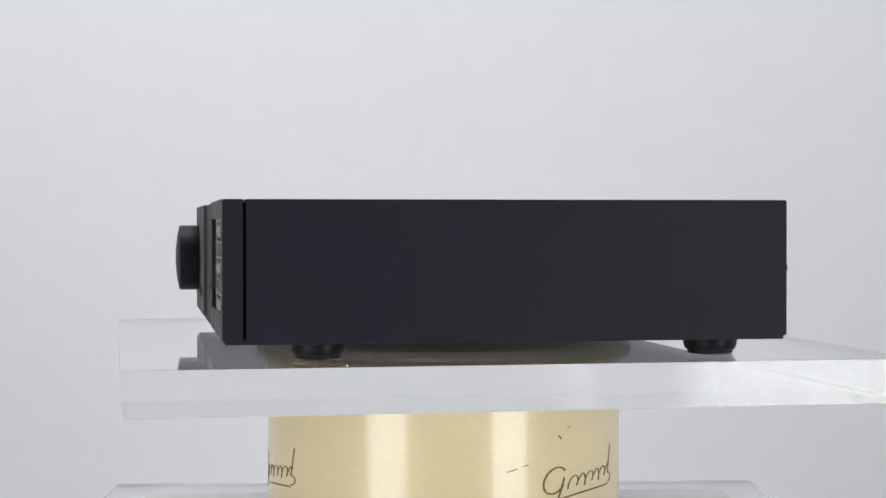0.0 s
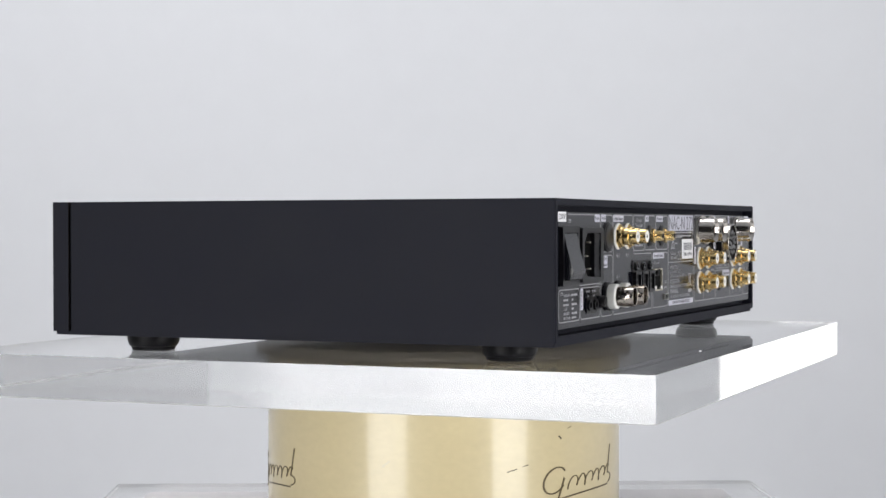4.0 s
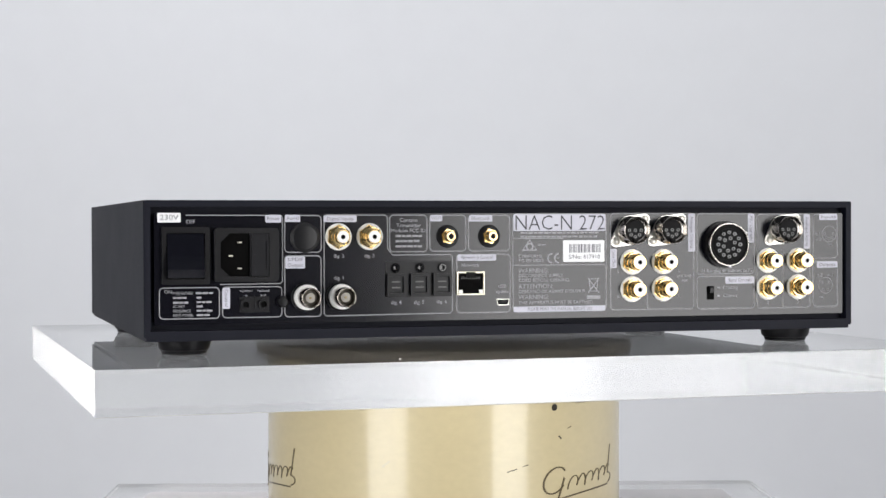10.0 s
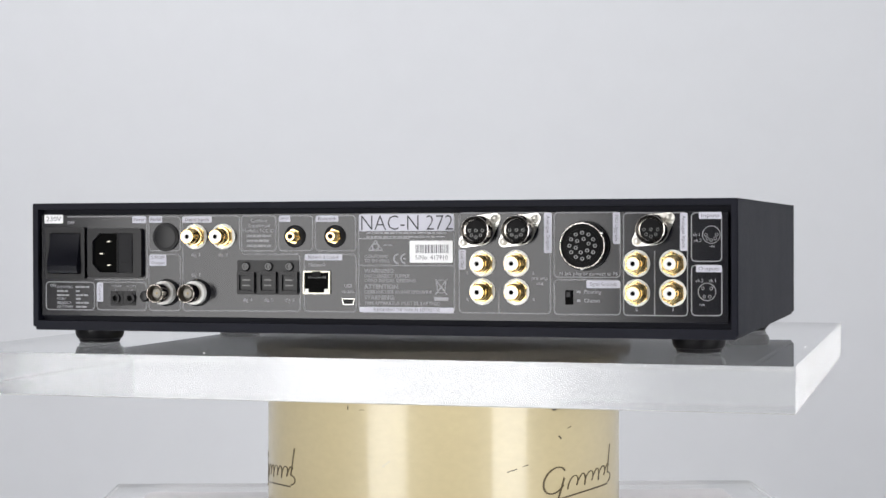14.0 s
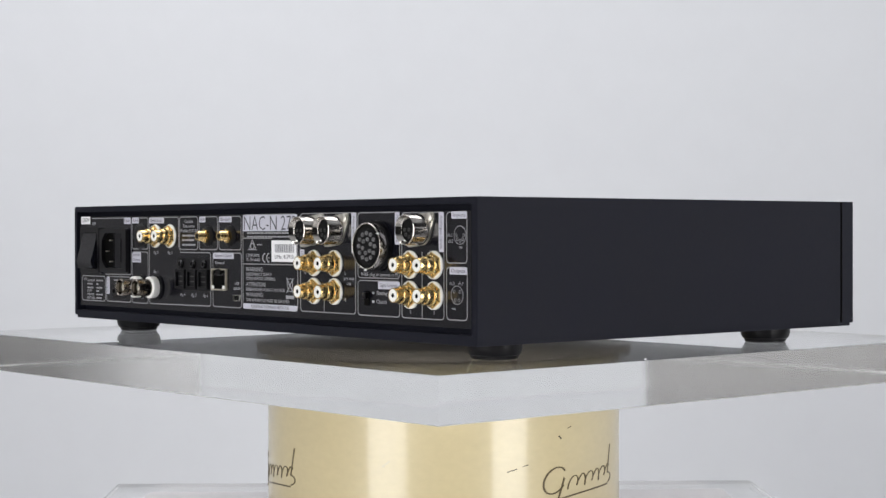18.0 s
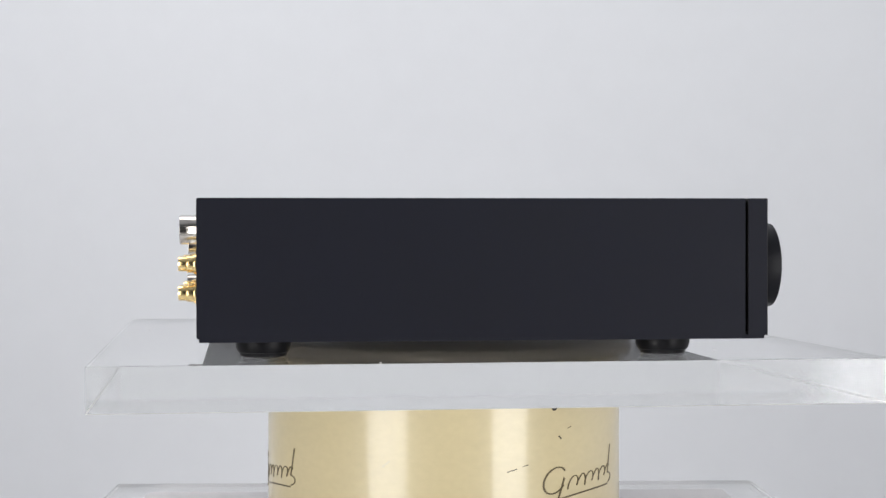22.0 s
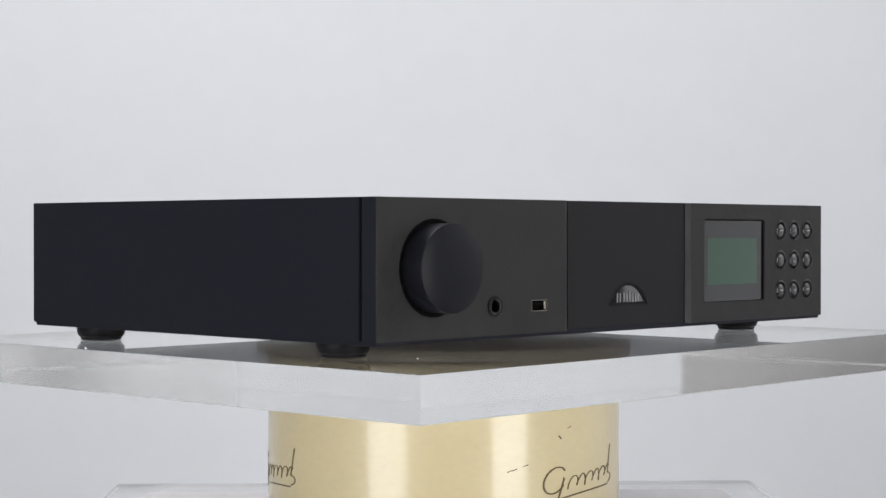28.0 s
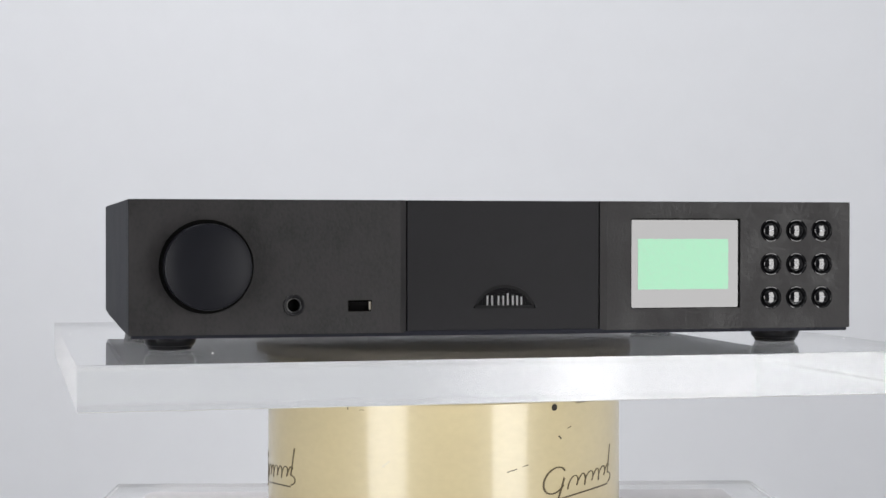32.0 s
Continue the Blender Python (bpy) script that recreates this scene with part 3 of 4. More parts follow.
# frames of the printed groups
line([(-0.1936, 0.0793), (-0.1408, 0.0792), (-0.1397, 0.0782), (-0.1398, 0.0425), (-0.1412, 0.0412), (-0.1749, 0.0410)])
outline(-0.2082, 0.0224, -0.1752, 0.0394)
outline(-0.1735, 0.0226, -0.1402, 0.0395)
outline(-0.1384, 0.0585, -0.1177, 0.0791)
outline(-0.1385, 0.0225, -0.1178, 0.0565)
line([(-0.1146, 0.0794), (-0.0805, 0.0793), (-0.0792, 0.0780), (-0.0792, 0.0602), (-0.0762, 0.0566), (-0.0421, 0.0566), (-0.0408, 0.0553), (-0.0408, 0.0244), (-0.0422, 0.0231), (-0.1148, 0.0226), (-0.1161, 0.0239), (-0.1160, 0.0781), (-0.1146, 0.0794)])
outline(-0.0779, 0.0585, -0.0559, 0.0793)
outline(-0.0542, 0.0586, -0.0327, 0.0792)
outline(-0.0311, 0.0586, -0.0061, 0.0792)
outline(-0.0382, 0.0231, -0.0058, 0.0566)
outline(0.0567, 0.0233, 0.1101, 0.0802)
line([(0.0801, 0.0367), (0.0801, 0.0235)])
outline(0.1123, 0.0439, 0.1499, 0.0801)
outline(0.1123, 0.0230, 0.1499, 0.0424)
outline(0.1518, 0.0229, 0.1874, 0.0797)
line([(0.1692, 0.0587), (0.1692, 0.0230)])
outline(0.1896, 0.0530, 0.2061, 0.0796)
outline(0.1896, 0.0232, 0.2062, 0.0508)
tag(-0.2091, 0.0753, -0.1964, 0.0806, "230V", STICKER, size=0.0042)
tag(-0.1494, 0.0752, -0.1404, 0.0795, "Power")
tag(-0.1383, 0.0755, -0.1297, 0.0795, "Aerial")
tag(-0.1381, 0.0495, -0.1270, 0.0562, "S/PDIF|Output", size=0.0027)
tag(-0.1735, 0.0276, -0.1693, 0.0391, "Control", vertical=True, size=0.0026)
tag(-0.1163, 0.0754, -0.0972, 0.0791, "Digital Inputs")
tag(-0.0539, 0.0757, -0.0468, 0.0793, "Wi-Fi")
tag(-0.0307, 0.0756, -0.0167, 0.0792, "Bluetooth")
tag(-0.0378, 0.0530, -0.0144, 0.0566, "Network & Control")
tag(0.0564, 0.0479, 0.0606, 0.0593, "Line Out", vertical=True)
tag(0.1065, 0.0574, 0.1110, 0.0802, "Analogue Outputs", vertical=True)
tag(0.1458, 0.0625, 0.1499, 0.0801, "PSU Upgrade", vertical=True)
tag(0.1833, 0.0587, 0.1874, 0.0797, "Analogue Inputs", vertical=True)
tag(0.1308, 0.0379, 0.1499, 0.0421, "Signal Grounds")
tag(0.1937, 0.0762, 0.2061, 0.0800, "Inputs")
tag(0.1921, 0.0470, 0.2062, 0.0508, "Outputs")
words("OFF", -0.1936, 0.0756, 0.0030)
words("ON", -0.2057, 0.0372, 0.0028)
for v, s, wide in ((0.0363, "FUSE RATING:", 0.0108), (0.0291, "AC ONLY", 0.0064), (0.0266, "FREQUENCY:", 0.0098), (0.0242, "INPUT POWER:", 0.0110)):
    words(s, -0.2008, v, 0.0023, width=wide)
blur_bars(-0.1882, -0.1777, [0.0364], 0.0011, FINE)
blur_bars(-0.2008, -0.1924, [0.0339, 0.0313], 0.0011, FINE)
blur_bars(-0.1878, -0.1840, [0.0339, 0.0291], 0.0011, FINE)
blur_bars(-0.1878, -0.1791, [0.0314, 0.0267, 0.0243], 0.0011, FINE)
for u, v, s in ((-0.1603, 0.0374, "remote"), (-0.1506, 0.0374, "remote"), (-0.1603, 0.0347, "in"), (-0.1506, 0.0348, "out")):
    words(s, u, v, 0.0023, "CENTER")
for u, v, s in ((-0.1075, 0.0562, "dig. 2"), (-0.0898, 0.0562, "dig. 3"), (-0.1075, 0.0439, "dig. 1"), (-0.0742, 0.0295, "dig. 4"), (-0.0607, 0.0295, "dig. 5"), (-0.0472, 0.0296, "dig. 6"),
                (-0.0301, 0.0504, "Network"), (-0.0108, 0.0380, "USB"), (-0.0108, 0.0350, "update"), (0.1040, 0.0432, "pre amp"), (0.1040, 0.0403, "out")):
    words(s, u, v, 0.0029, "CENTER")
for u, v, s in ((-0.0667, 0.0764, "Contains"), (-0.0667, 0.0734, "Transmitter"), (-0.0667, 0.0704, "Modules FCC ID:")):
    words(s, u, v, 0.0030, "CENTER")
blur_bars(-0.0745, -0.0589, [0.0674, 0.0645, 0.0615], 0.0012, FINE)
for u, v, s in ((0.0616, 0.0460, "L"), (0.0616, 0.0308, "R"), (0.1004, 0.0461, "L"), (0.1004, 0.0310, "R"), (0.1591, 0.0262, "2"), (0.1793, 0.0263, "3")):
    words(s, u, v, 0.0026, "CENTER")
words("N link plug or connect to PS", 0.1152, 0.0458, 0.0029)
words("Floating", 0.1293, 0.0356, 0.0031)
words("Chassis", 0.1293, 0.0308, 0.0031)
part("printed_arrow", bars([(0.1254, 0.0350, 0.1273, 0.0362), (0.1254, 0.0301, 0.1273, 0.0314)], -0.0001, TOP), PRINT, plate, m=Matrix())

# approval label
L0, L1 = (-0.0041, 0.0230), (0.0538, 0.0800)
outline(*L0, *L1, 0.0028)
title = tag(-0.0038, 0.0700, 0.0535, 0.0798, "", PALE)
lettering("NAC-N 272", 0.0125, INKBLACK, title, 0.0250, 0.0744, 0.00018, Matrix(), align="CENTER", offset=-0.012, width=0.0555)
blur_bars(0.0006, 0.0492, [0.0689, 0.0667], 0.0009, FINE)
line([(-0.0038, 0.0658), (0.0270, 0.0658)])
line([(-0.0038, 0.0501), (0.0535, 0.0502)])
tri = [(0.0019, 0.0589), (0.0105, 0.0589), (0.0062, 0.0648)]
part("printed_triangle", stroke(tri, 0.0010, -0.0001, TOP, True), PRINT, plate, m=Matrix())
part("printed_ring", stroke([(0.0062 + 0.0019 * a, 0.0609 + 0.0019 * b) for a, b in ring], 0.0008, -0.0001, TOP, True), PRINT, plate, m=Matrix())
blur_bars(0.0111, 0.0171, [0.0619])
for u, v, s, h in ((-0.0008, 0.0553, "CONFORMS", 0.0027), (-0.0008, 0.0527, "TO EN 60065", 0.0027), (-0.0008, 0.0468, "WARNING:", 0.0037), (-0.0008, 0.0439, "DISCONNECT SUPPLY", 0.0028),
                   (-0.0008, 0.0413, "CORD BEFORE OPENING", 0.0028), (-0.0008, 0.0377, "ATTENTION:", 0.0037), (-0.0008, 0.0347, "DEBRANCHER AVANT D'OUVRIR", 0.0028),
                   (-0.0008, 0.0315, "WARNING:", 0.0037), (-0.0008, 0.0282, "THIS APPARATUS MUST BE EARTHED", 0.0028)):
    words(s, u, v, h)
for k, (u, v) in enumerate(((0.0200, 0.0540), (0.0243, 0.0541))):
    part("printed_mark", stroke([(u + 0.0026 * math.cos(t), v + 0.0026 * math.sin(t)) for t in [radians(90 + 18 * i) for i in range(11)]], 0.0008, -0.0001, TOP), PRINT, plate, m=Matrix())
part("printed_mark", bars([(0.0230, 0.0537, 0.0246, 0.0544)], -0.0001, TOP), PRINT, plate, m=Matrix())
serial = tag(0.0269, 0.0518, 0.0528, 0.0645, "", STICKER)
rects, u = [], 0.0306
while u < 0.0502:
    n = random.choice((0.00035, 0.0005, 0.0009))
    rects.append((u, 0.0573, u + n, 0.0622))
    u += n + random.choice((0.00035, 0.0006))
part("barcode", bars(rects, 0.0001, 0.00018), LABELINK, serial, m=Matrix())
lettering("S/No: 417910", 0.0036, LABELINK, serial, 0.0401, 0.0547, 0.00018, Matrix(), align="CENTER", width=0.0195)
bin_u, bin_v = 0.0459, 0.0379
part("printed_bin", stroke([(bin_u - 0.0029, bin_v + 0.0039), (bin_u - 0.0020, bin_v - 0.0034), (bin_u + 0.0020, bin_v - 0.0034), (bin_u + 0.0029, bin_v + 0.0039)], 0.0006, -0.0001, TOP, True), PRINT, plate, m=Matrix())
part("printed_bin", stroke([(bin_u - 0.0034, bin_v - 0.0043), (bin_u + 0.0034, bin_v + 0.0043)], 0.0006, -0.0001, TOP + 0.00002), PRINT, plate, m=Matrix())
part("printed_bin", stroke([(bin_u + 0.0034, bin_v - 0.0043), (bin_u - 0.0034, bin_v + 0.0043)], 0.0006, -0.0001, TOP + 0.00004), PRINT, plate, m=Matrix())
part("printed_bar", bars([(0.0417, 0.0300, 0.0502, 0.0320)], -0.0001, TOP), PRINT, plate, m=Matrix())
foot_tag = tag(-0.0038, 0.0230, 0.0534, 0.0261)
lettering("PLEASE READ THE MANUAL BEFORE USE", 0.0026, LABELINK, foot_tag, 0.0249, 0.0245, 0.00018, Matrix(), align="CENTER", width=0.040)

# plug diagrams
for (u, v), angles in (((0.2005, 0.0676), (0, 45, 90, 135, 180)), ((0.1981, 0.0362), (40, 140, 240, 300))):
    part("printed_ring", stroke([(u + 0.0048 * a, v + 0.0048 * b) for a, b in ring], 0.0004, -0.0001, TOP, True), LINE, plate, m=Matrix())
    for a in angles:
        t = radians(a + (180 if len(angles) == 5 else 0))
        part("printed_ring", stroke([(u + 0.0030 * math.cos(t) + 0.0008 * p, v + 0.0030 * math.sin(t) + 0.0008 * q) for p, q in ring[::4]], 0.0003, -0.0001, TOP, True), LINE, plate, m=Matrix())
for u, v, s in ((0.1924, 0.0676, "ch.1"), (0.1930, 0.0644, "ch.2"), (0.2009, 0.0613, "-ve"), (0.1940, 0.0422, "ch.2"), (0.2012, 0.0423, "ch.1"), (0.1953, 0.0292, "-ve")):
    words(s, u, v, 0.0026, "CENTER")


# ---- rear fittings ----
def hexagon(r):
    return [(r * math.cos(radians(60 * i + 30)), r * math.sin(radians(60 * i + 30))) for i in range(6)]


shared = {}


def shape(key, make, mat, smooth=True):
    """One mesh for all alike pieces."""
    if key not in shared:
        ob = finish(key, make(), mat, smooth=smooth)
        shared[key] = ob.data
        bpy.data.objects.remove(ob)
    return shared[key]


def phono_socket(u, v):
    s = part("phono_socket", shape("phono_socket", lambda: lathe([(0.0076, 0.0), (0.0076, 0.0006), (0.0073, 0.0009)], 40), WHITE), WHITE, unit, "gold-plated phono socket with white collar", rear(u, v))
    part("nut", shape("nut", lambda: prism(hexagon(0.0070), 0.0006, 0.0026, None, 0.0006), GOLD, False), GOLD, s, "", pose(0, 0, 0, 0, 0, random.uniform(-6, 6)))
    part("barrel", shape("barrel", lambda: lathe([(0.0058, 0.0024), (0.0058, 0.0034), (0.0055, 0.0038), (0.0049, 0.0039), (0.0049, 0.0070), (0.0047, 0.0074), (0.0042, 0.0076), (0.0041, 0.0117), (0.0039, 0.0121), (0.0034, 0.0121), (0.0033, 0.0118)], 32), GOLD), GOLD, s, "", Matrix())
    part("insulator", shape("insulator", lambda: hoop([(0.0034, 0.0112), (0.0034, 0.0121), (0.0032, 0.0123), (0.0016, 0.0123), (0.0013, 0.0122), (0.0013, 0.0112)], 28), IVORY), IVORY, s, "", Matrix())
    # black disc painted for the hole's dark depth
    part("contact_hole_shade", shape("contact_hole_shade", lambda: lathe([(0.0014, 0.0114), (0.0014, 0.01195)], 16), HOLE), HOLE, s, "", Matrix())


for u, v in ((-0.1078, 0.0671), (-0.0897, 0.0671), (0.0704, 0.0515), (0.0904, 0.0516), (0.0704, 0.0354), (0.0904, 0.0355), (0.1591, 0.0517), (0.1793, 0.0517), (0.1591, 0.0354), (0.1793, 0.0355)):
    phono_socket(u, v)


def coax_socket(u, v):
    s = part("coax_socket", shape("coax_socket", lambda: lathe([(0.0082, 0.0), (0.0082, 0.0012), (0.0076, 0.0016)], 40), PLASTIC), PLASTIC, unit, "bayonet coax socket with white collar", rear(u, v))
    part("collar", shape("collar", lambda: lathe([(0.0066, 0.001), (0.0071, 0.002), (0.0071, 0.0060), (0.0064, 0.0066)], 36), WHITE), WHITE, s, "white plastic collar", Matrix())
    part("barrel", shape("coax_barrel", lambda: tube(0.0048, 0.0056, 0.005, 0.0164), BARREL), BARREL, s, "nickel barrel", Matrix())
    for side in (62, 242):
        part("bayonet_lug", shape("bayonet_lug", lambda: box(-0.0008, 0.0008, 0.0052, 0.0065, 0.0128, 0.0144, 0.0003), BARREL, False), BARREL, s, "", pose(0, 0, 0, 0, 0, side))
    part("insulator", shape("coax_core", lambda: lathe([(0.0049, 0.005), (0.0049, 0.0092), (0.0030, 0.0096), (0.0027, 0.0134)], 24), BEIGE), BEIGE, s, "", Matrix())
    part("centre_pin", shape("centre_pin", lambda: lathe([(0.0009, 0.009), (0.0009, 0.0132), (0.0006, 0.0136)], 14), DULLGOLD), DULLGOLD, s, "", Matrix())


coax_socket(-0.1268, 0.0334)
coax_socket(-0.1068, 0.0335)


def aerial_socket(u, v):
    s = part("antenna_socket", shape("antenna_socket", lambda: lathe([(0.0066, 0.0), (0.0066, 0.0005), (0.0050, 0.0012)], 32), PLASTIC), PLASTIC, unit, "small gold threaded antenna socket", rear(u, v))
    part("nut", shape("antenna_nut", lambda: prism(hexagon(0.0045), 0.001, 0.0032, None, 0.0003), GOLD, False), GOLD, s, "", pose(0, 0, 0, 0, 0, 12))
    prof = []
    for i in range(5):
        prof += [(0.0032, 0.003 + i * 0.001), (0.0029, 0.0035 + i * 0.001)]
    part("thread", shape("thread", lambda: lathe(prof + [(0.0026, 0.0082)], 24), GOLD), GOLD, s, "", Matrix())
    # black disc painted for the dark bore
    part("contact_hole_shade", shape("antenna_hole", lambda: lathe([(0.0016, 0.0080), (0.0016, 0.0084)], 16), DEEP), DEEP, s, "", Matrix())


aerial_socket(-0.0438, 0.0671)
aerial_socket(-0.0187, 0.0671)


def din_socket(u, v, du, dv):
    """A round chromed socket on a slanted two-screw flange."""
    long = math.hypot(du, dv)
    ang = math.degrees(math.atan2(dv, du))
    pts = []
    ear, body, half = 0.0030, 0.0086, long / 2
    for c, r, a0, a1 in ((half, ear, -58, 58), (0, body, 62, 118), (-half, ear, 122, 238), (0, body, 242, 298)):
        for i in range(9):
            t = radians(a0 + (a1 - a0) * i / 8)
            pts.append((c + r * math.cos(t), r * math.sin(t)))
    s = part("din_socket", prism(pts, 0, 0.0011, None, 0.0003), SATIN, unit, "chromed round multi-pin socket on a two-screw flange", rear(u, v) @ pose(0, 0, 0, 0, 0, ang))
    part("shell", shape("din_shell", lambda: hoop([(0.0084, 0.001), (0.0084, 0.0030), (0.0082, 0.0033), (0.0082, 0.0111), (0.0081, 0.0115), (0.0078, 0.0117), (0.0076, 0.0115), (0.0071, 0.0096), (0.0061, 0.0088), (0.0060, 0.001)]), CHROME), CHROME, s, "", Matrix())
    ins = part("insert", shape("din_insert", lambda: lathe([(0.0061, 0.002), (0.0061, 0.0080), (0.0058, 0.0083)], 32), DEEP), DEEP, s, "", Matrix())
    part("key_rib", shape("din_key", lambda: box(-0.0011, 0.0011, -0.0066, -0.0050, 0.0078, 0.0100, 0.0002), DEEP, False), DEEP, s, "", pose(0, 0, 0, 0, 0, -ang))
    part("screw", shape("flange_screw", lambda: lathe([(0.0023, 0.001), (0.0022, 0.0020), (0.0014, 0.0026)], 20), ZINC), ZINC, s, "", Matrix.Translation((half, 0, 0)))
    part("screw", shape("flange_screw", None, ZINC), ZINC, s, "", Matrix.Translation((-half, 0, 0)))
    for k in range(6):
        t, rr = radians(180 + 45 * k - ang), 0.0038 if k < 5 else 0.0
        part("contact", shape("din_contact", lambda: loop_ring([(0.0010 * a, 0.0010 * b) for a, b in ring[::3]], [(0.00055 * a, 0.00055 * b) for a, b in ring[::3]], 0.0079, 0.0086), SMOKE, False), SMOKE, s, "", Matrix.Translation((rr * math.cos(t), rr * math.sin(t), 0)))


for a, b in (((0.0597, 0.0635), (0.0782, 0.0770)), ((0.0833, 0.0638), (0.1017, 0.0770)), ((0.1597, 0.0641), (0.1774, 0.0769))):
    din_socket((a[0] + b[0]) / 2, (a[1] + b[1]) / 2, b[0] - a[0], b[1] - a[1])

# large round multi-pin socket
NU, NV = 0.1299, 0.0616
burn = part("link_socket", tube(0.0120, 0.0130, 0, 0.0080), CHROME, unit, "large round dark multi-pin link socket with a nickel rim", rear(NU, NV), smooth=True)
part("rim_flange", loop_ring([(0.0140 * a, 0.0140 * b) for a, b in ring], [(0.0130 * a, 0.0130 * b) for a, b in ring], 0, 0.0030), PLASTIC, burn, "", Matrix(), smooth=True)
part("insert", lathe([(0.0119, 0.001), (0.0119, 0.0058), (0.0096, 0.0060), (0.0094, 0.0068), (0.0090, 0.0070)], 48), DEEP, burn, "", Matrix(), smooth=True)
for k in range(18):
    rr, t = (0.0072, 2 * math.pi * k / 12) if k < 12 else (0.0038, 2 * math.pi * (k - 12) / 6 + 0.3)
    part("pin", shape("link_pin", lambda: loop_ring([(0.0011 * a, 0.0011 * b) for a, b in ring[::3]], [(0.0006 * a, 0.0006 * b) for a, b in ring[::3]], 0.0066, 0.0078), EMBLEM, False), EMBLEM, burn, "", Matrix.Translation((rr * math.cos(t), rr * math.sin(t), 0)))
for a in (32, 270):
    t = radians(a)
    part("key_mark", shape("key_mark", lambda: box(-0.0007, 0.0007, -0.0004, 0.0004, 0.0074, 0.0082), STICKER, False), STICKER, burn, "", Matrix.Translation((0.0131 * math.cos(t), 0.0131 * math.sin(t), 0.0004)))

# mains switch
S0, S1 = (-0.2071, 0.0413), (-0.1807, 0.0729)
switch = part("mains_switch", loop_ring(round_rect(*S0, *S1, 0.0012), round_rect(S0[0] + 0.0026, S0[1] + 0.0030, S1[0] - 0.0026, S1[1] - 0.0034, 0.0006), 0, 0.0022), PLASTIC, unit, "black mains rocker switch in a square frame", REAR)
ru0, rv0, ru1, rv1 = S0[0] + 0.0030, S0[1] + 0.0036, S1[0] - 0.0034, S1[1] - 0.0038
bm = bmesh.new()
lip = rv0 + 0.0046
profile = [(rv0, -0.001), (rv0, 0.0050), (lip, 0.0068)]
profile += [(lip + (rv1 - lip) * k / 6, 0.0068 - 0.0050 * k / 6 - 0.0004 * math.sin(math.pi * k / 6)) for k in range(1, 7)] + [(rv1, -0.001)]
ends = [[bm.verts.new((uu, vv, ww)) for vv, ww in profile] for uu in (ru0, ru1)]
n = len(profile)
for i in range(n):
    bm.faces.new((ends[0][i], ends[0][(i + 1) % n], ends[1][(i + 1) % n], ends[1][i]))
bm.faces.new(ends[0])
bm.faces.new(ends[1])
bmesh.ops.bevel(bm, geom=[e for e in bm.edges if e.calc_face_angle(0) > 0.5], offset=0.0003, segments=2, affect="EDGES")
part("rocker", bm, ROCKER, switch, "", Matrix(), smooth=True)
# black sheet for the shade round the rocker
part("well_shade", prism(round_rect(S0[0] + 0.002, S0[1] + 0.002, S1[0] - 0.002, S1[1] - 0.002, 0.0006), -0.0005, 0.0002), HOLE, switch, "", Matrix())

# mains inlet with its fuse drawer
I0, I1 = (-0.1783, 0.0424), (-0.1422, 0.0722)
H0, H1 = (-0.1749, 0.0454), (-0.1584, 0.0692)
D0, D1 = (-0.1580, 0.0451), (-0.1477, 0.0692)
ch = 0.0050
hexa = [(H1[0], H0[1]), (H1[0], H1[1]), (H0[0] + ch, H1[1]), (H0[0], H1[1] - ch), (H0[0], H0[1] + ch), (H0[0] + ch, H0[1])]
inlet = part("mains_inlet", prism(round_rect(*I0, *I1, 0.0022), 0, 0.0030), PLASTIC, unit, "black mains inlet with three pins and fuse drawer", REAR)
cut(inlet, [cutter(prism(hexa, 0.0004, 0.01), REAR), cutter(prism(round_rect(*D0, *D1, 0.0003), 0.0008, 0.01), REAR)])
# black sheet for the shade at the bottom of the inlet
part("cavity_shade", prism(hexa, 0.0003, 0.0006), HOLE, inlet, "", Matrix())
part("fuse_drawer", prism(round_rect(D0[0] + 0.0003, D0[1] + 0.0003, D1[0] - 0.0003, D1[1] - 0.0003, 0.0003), 0.0006, 0.0027, None, 0.0002), DRAWER, inlet, "", Matrix())
for v in (0.0512, 0.0572, 0.0632):
    part("drawer_rib", bars([(D0[0] + 0.0014, v - 0.0003, D1[0] - 0.0014, v + 0.0003)], 0.0026, 0.0031), DRAWER, inlet, "", Matrix())
part("drawer_grip", box(D1[0] - 0.0016, D1[0] - 0.0004, D0[1] + 0.0040, D1[1] - 0.0040, 0.0026, 0.0036, 0.0003), DRAWER, inlet, "", Matrix())
for u, v in ((-0.1640, 0.0642), (-0.1689, 0.0568), (-0.1640, 0.0498)):
    part("mains_pin", shape("mains_pin", lambda: box(-0.0013, 0.0010, -0.0004, 0.0004, 0.0004, 0.0026, 0.0001), STEEL, False), STEEL, inlet, "", Matrix.Translation((u, v, 0)))

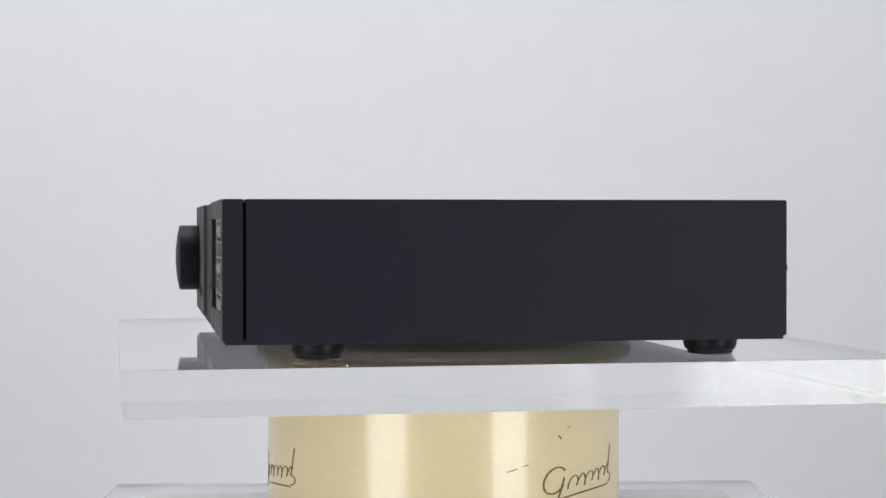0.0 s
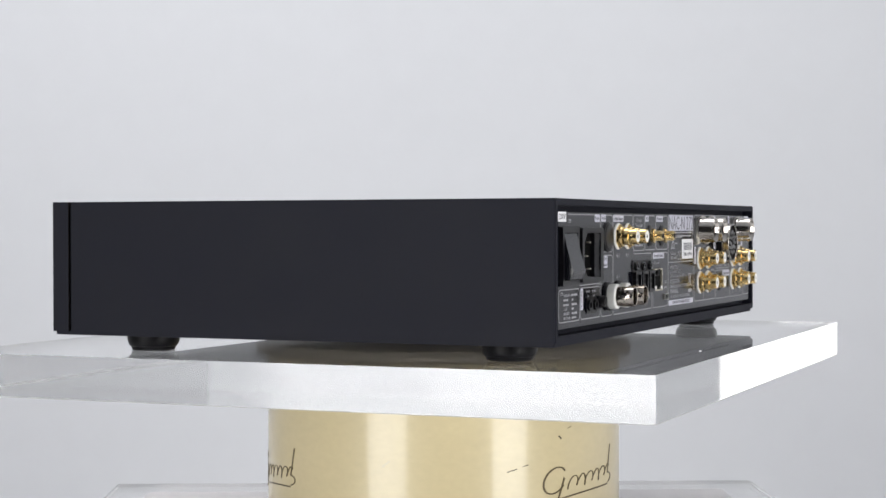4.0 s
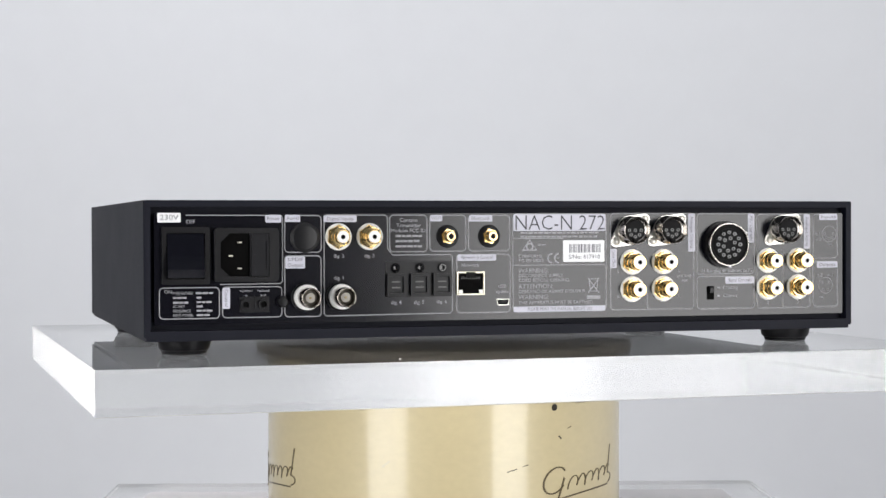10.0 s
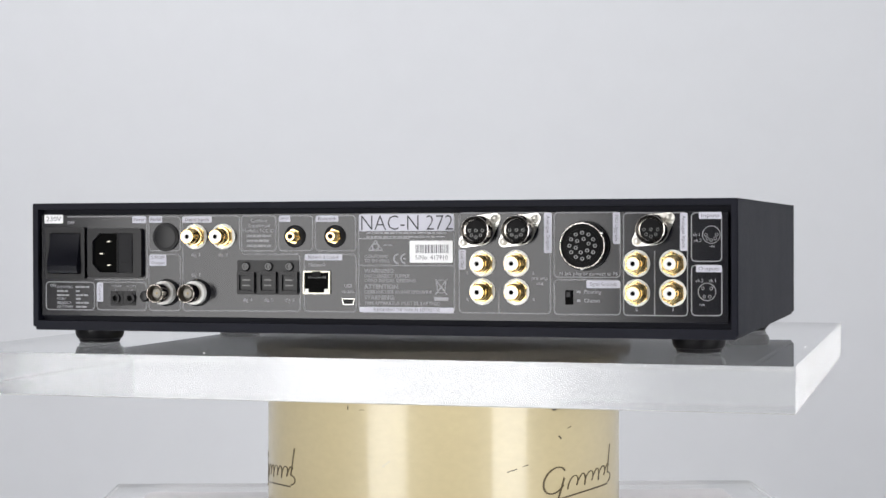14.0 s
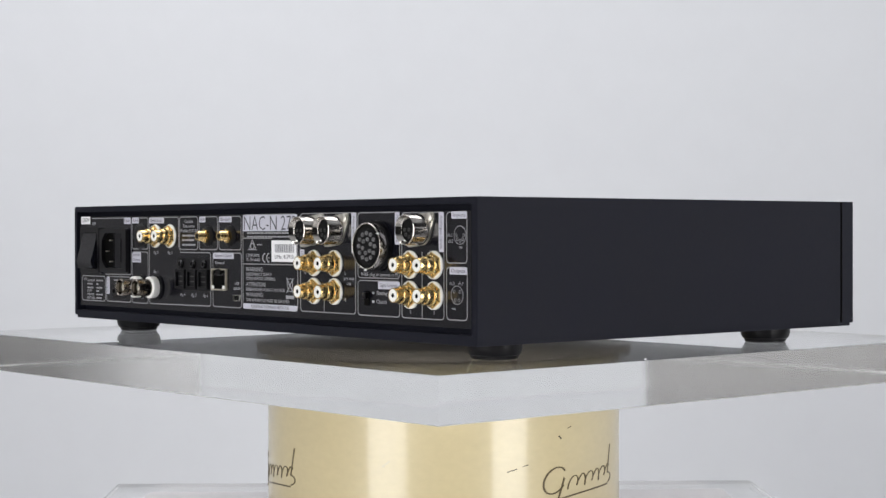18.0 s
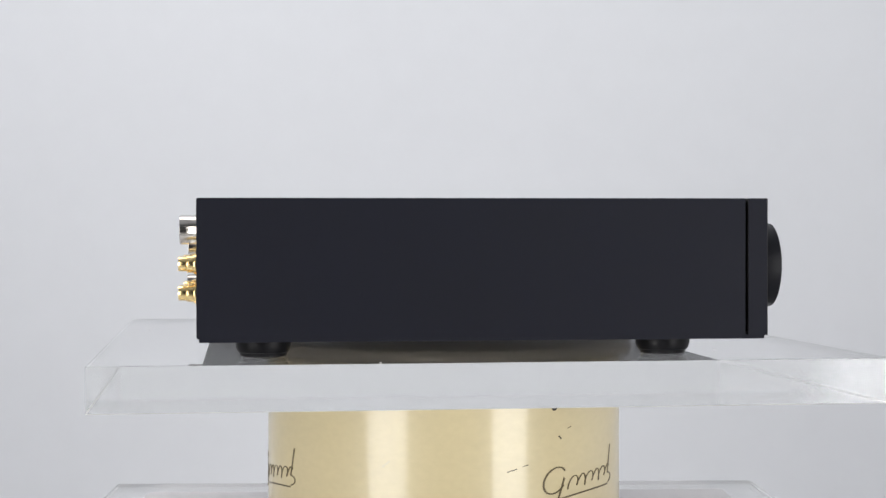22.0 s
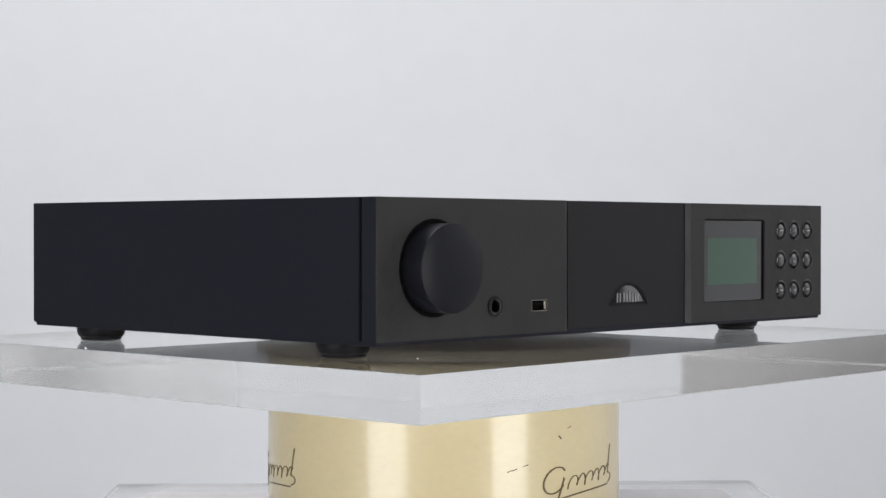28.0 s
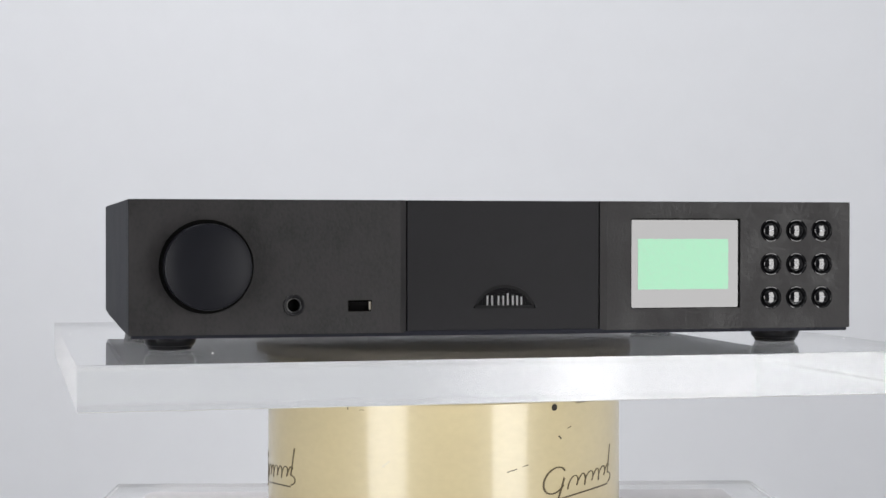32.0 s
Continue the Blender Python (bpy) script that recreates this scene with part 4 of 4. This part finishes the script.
# round aerial cap, remote jacks, black thumb screw
CU, CV = -0.1270, 0.0668
part("aerial_cap", lathe([(0.0086, 0), (0.0086, 0.0006), (0.0080, 0.0011), (0.0074, 0.0011), (0.0070, 0.0015), (0.0066, 0.0016)], 44), PLASTIC, unit, "round black blanking cap", rear(CU, CV), smooth=True)
for (u, v), (a0, a1) in zip(((-0.1606, 0.0297), (-0.1506, 0.0298)), (((-0.1641, 0.0253), (-0.1558, 0.0341)), ((-0.1556, 0.0254), (-0.1474, 0.0341)))):
    remote = part("remote_socket", prism(round_rect(*a0, *a1, 0.0004), 0, 0.0005), PLASTIC, unit, "small black jack socket", REAR)
    part("jack_ring", shape("jack_ring", lambda: loop_ring([(0.0031 * a, 0.0031 * b) for a, b in ring], [(0.0017 * a, 0.0017 * b) for a, b in ring], 0.0004, 0.0018), PLASTIC), PLASTIC, remote, "", Matrix.Translation((u, v, 0)))
    # black disc for the dark of the jack opening
    part("jack_hole_shade", shape("jack_hole_shade", lambda: lathe([(0.0018, 0.0004), (0.0018, 0.0007)], 20), HOLE), HOLE, remote, "", Matrix.Translation((u, v, 0)))
part("panel_screw", lathe([(0.0033, 0), (0.0033, 0.0024), (0.0026, 0.0036), (0.0010, 0.0038)], 24), PLASTIC, unit, "black round-headed screw", rear(-0.1402, 0.0311), smooth=True)

# optical inputs
opt = part("optical_block", prism(round_rect(-0.0806, 0.0327, -0.0415, 0.0530, 0.0006), 0, 0.0004), PLASTIC, unit, "black block of three optical sockets", REAR)
for (u, v), (su, sv) in zip(((-0.0745, 0.0397), (-0.0607, 0.0398), (-0.0472, 0.0398)), ((-0.0748, 0.0493), (-0.0603, 0.0493), (-0.0472, 0.0493))):
    part("optical_socket", shape("optical_socket", lambda: loop_ring(round_rect(-0.0055, -0.0063, 0.0055, 0.0063, 0.0003), round_rect(-0.0041, -0.0046, 0.0041, 0.0046, 0.0003), 0, 0.0026), PLASTIC, False), PLASTIC, opt, "", Matrix.Translation((u, v, 0)))
    part("shutter", shape("shutter", lambda: box(-0.0040, 0.0040, -0.0045, 0.0045, 0.0003, 0.0012, 0.0002), PLASTIC, False), PLASTIC, opt, "", Matrix.Translation((u, v, 0)))
    part("shutter_bar", shape("shutter_bar", lambda: bars([(-0.0024, 0.0012, 0.0024, 0.0020), (-0.0024, -0.0020, 0.0024, -0.0012)], 0.0010, 0.0016), SMOKE, False), SMOKE, opt, "", Matrix.Translation((u, v, 0)))
    sc = part("block_screw", shape("block_screw", lambda: lathe([(0.0027, 0), (0.0027, 0.0012), (0.0021, 0.0021), (0.0014, 0.0021), (0.0011, 0.0012), (0.0004, 0.0011)], 22), GLOSS), GLOSS, opt, "", Matrix.Translation((su, sv, 0)))

# network socket
W0, W1 = (-0.0385, 0.0333), (-0.0217, 0.0468)
net = part("network_socket", loop_ring(round_rect(*W0, *W1, 0.0003), round_rect(W0[0] + 0.0008, W0[1] + 0.0008, W1[0] - 0.0008, W1[1] - 0.0008, 0.0002), 0, 0.0014), BRASSY, unit, "metal-framed network socket", REAR)
# black sheet for the shade inside the network socket
part("cavity_shade", prism(round_rect(W0[0] + 0.001, W0[1] + 0.001, W1[0] - 0.001, W1[1] - 0.001, 0.0002), -0.0004, 0.0003), HOLE, net, "", Matrix())
part("latch_slot", box((W0[0] + W1[0]) / 2 - 0.0026, (W0[0] + W1[0]) / 2 + 0.0026, W1[1] - 0.0036, W1[1] - 0.0002, 0.0004, 0.0016), DEEP, net, "", Matrix())
part("contact_strip", bars([(W0[0] + 0.0030 + 0.0013 * k, W1[1] - 0.0044, W0[0] + 0.0034 + 0.0013 * k, W1[1] - 0.0030) for k in range(9)], 0.0003, 0.0006), SMOKE, net, "", Matrix())
for du in (0.0012, W1[0] - W0[0] - 0.0034):
    part("status_window", bars([(W0[0] + du, W0[1] + 0.0010, W0[0] + du + 0.0022, W0[1] + 0.0030)], 0.0010, 0.0016), IVORY, net, "small milky status window", Matrix())
U0, U1 = (-0.0144, 0.0272), (-0.0065, 0.0308)
mini = part("mini_usb_socket", loop_ring([(U0[0] + 0.0008, U0[1]), (U1[0] - 0.0008, U0[1]), (U1[0], U1[1]), (U0[0], U1[1])],
            [(U0[0] + 0.00105, U0[1] + 0.00036), (U1[0] - 0.00105, U0[1] + 0.00036), (U1[0] - 0.00036, U1[1] - 0.00036), (U0[0] + 0.00036, U1[1] - 0.00036)], 0, 0.0010), SATIN, unit, "tiny silver-edged socket", REAR)
part("tongue", bars([(U0[0] + 0.0018, U0[1] + 0.0015, U1[0] - 0.0018, U0[1] + 0.0021)], 0.0002, 0.0008), PLASTIC, mini, "", Matrix())
# black sheet for the shade inside the tiny socket
part("cavity_shade", bars([(U0[0] + 0.0008, U0[1] + 0.0003, U1[0] - 0.0008, U1[1] - 0.0003)], -0.0002, 0.0002), HOLE, mini, "", Matrix())
G0, G1 = (0.1187, 0.0285), (0.1232, 0.0366)
gsw = part("ground_switch", prism(round_rect(*G0, *G1, 0.0003), 0, 0.0004), HOLE, unit, "tiny black slide switch", REAR)
part("slider", box(G0[0] + 0.0008, G1[0] - 0.0008, (G0[1] + G1[1]) / 2, G1[1] - 0.0008, 0.0003, 0.0026, 0.0003), PLASTIC, gsw, "", Matrix())


# ---- the turn ----
def motions():
    """The platter, the slab and the unit turn together at an even pace, a hair off level."""
    for thing in (turning_slab, platter, unit):
        walk(thing, [(float(t), pose(0, 0, 0.0002, 0, 0, -80.18 - 8.3317 * t) @ pose(0, 0, 0, 0, 0.11, 0)) for t in range(33)])


motions()
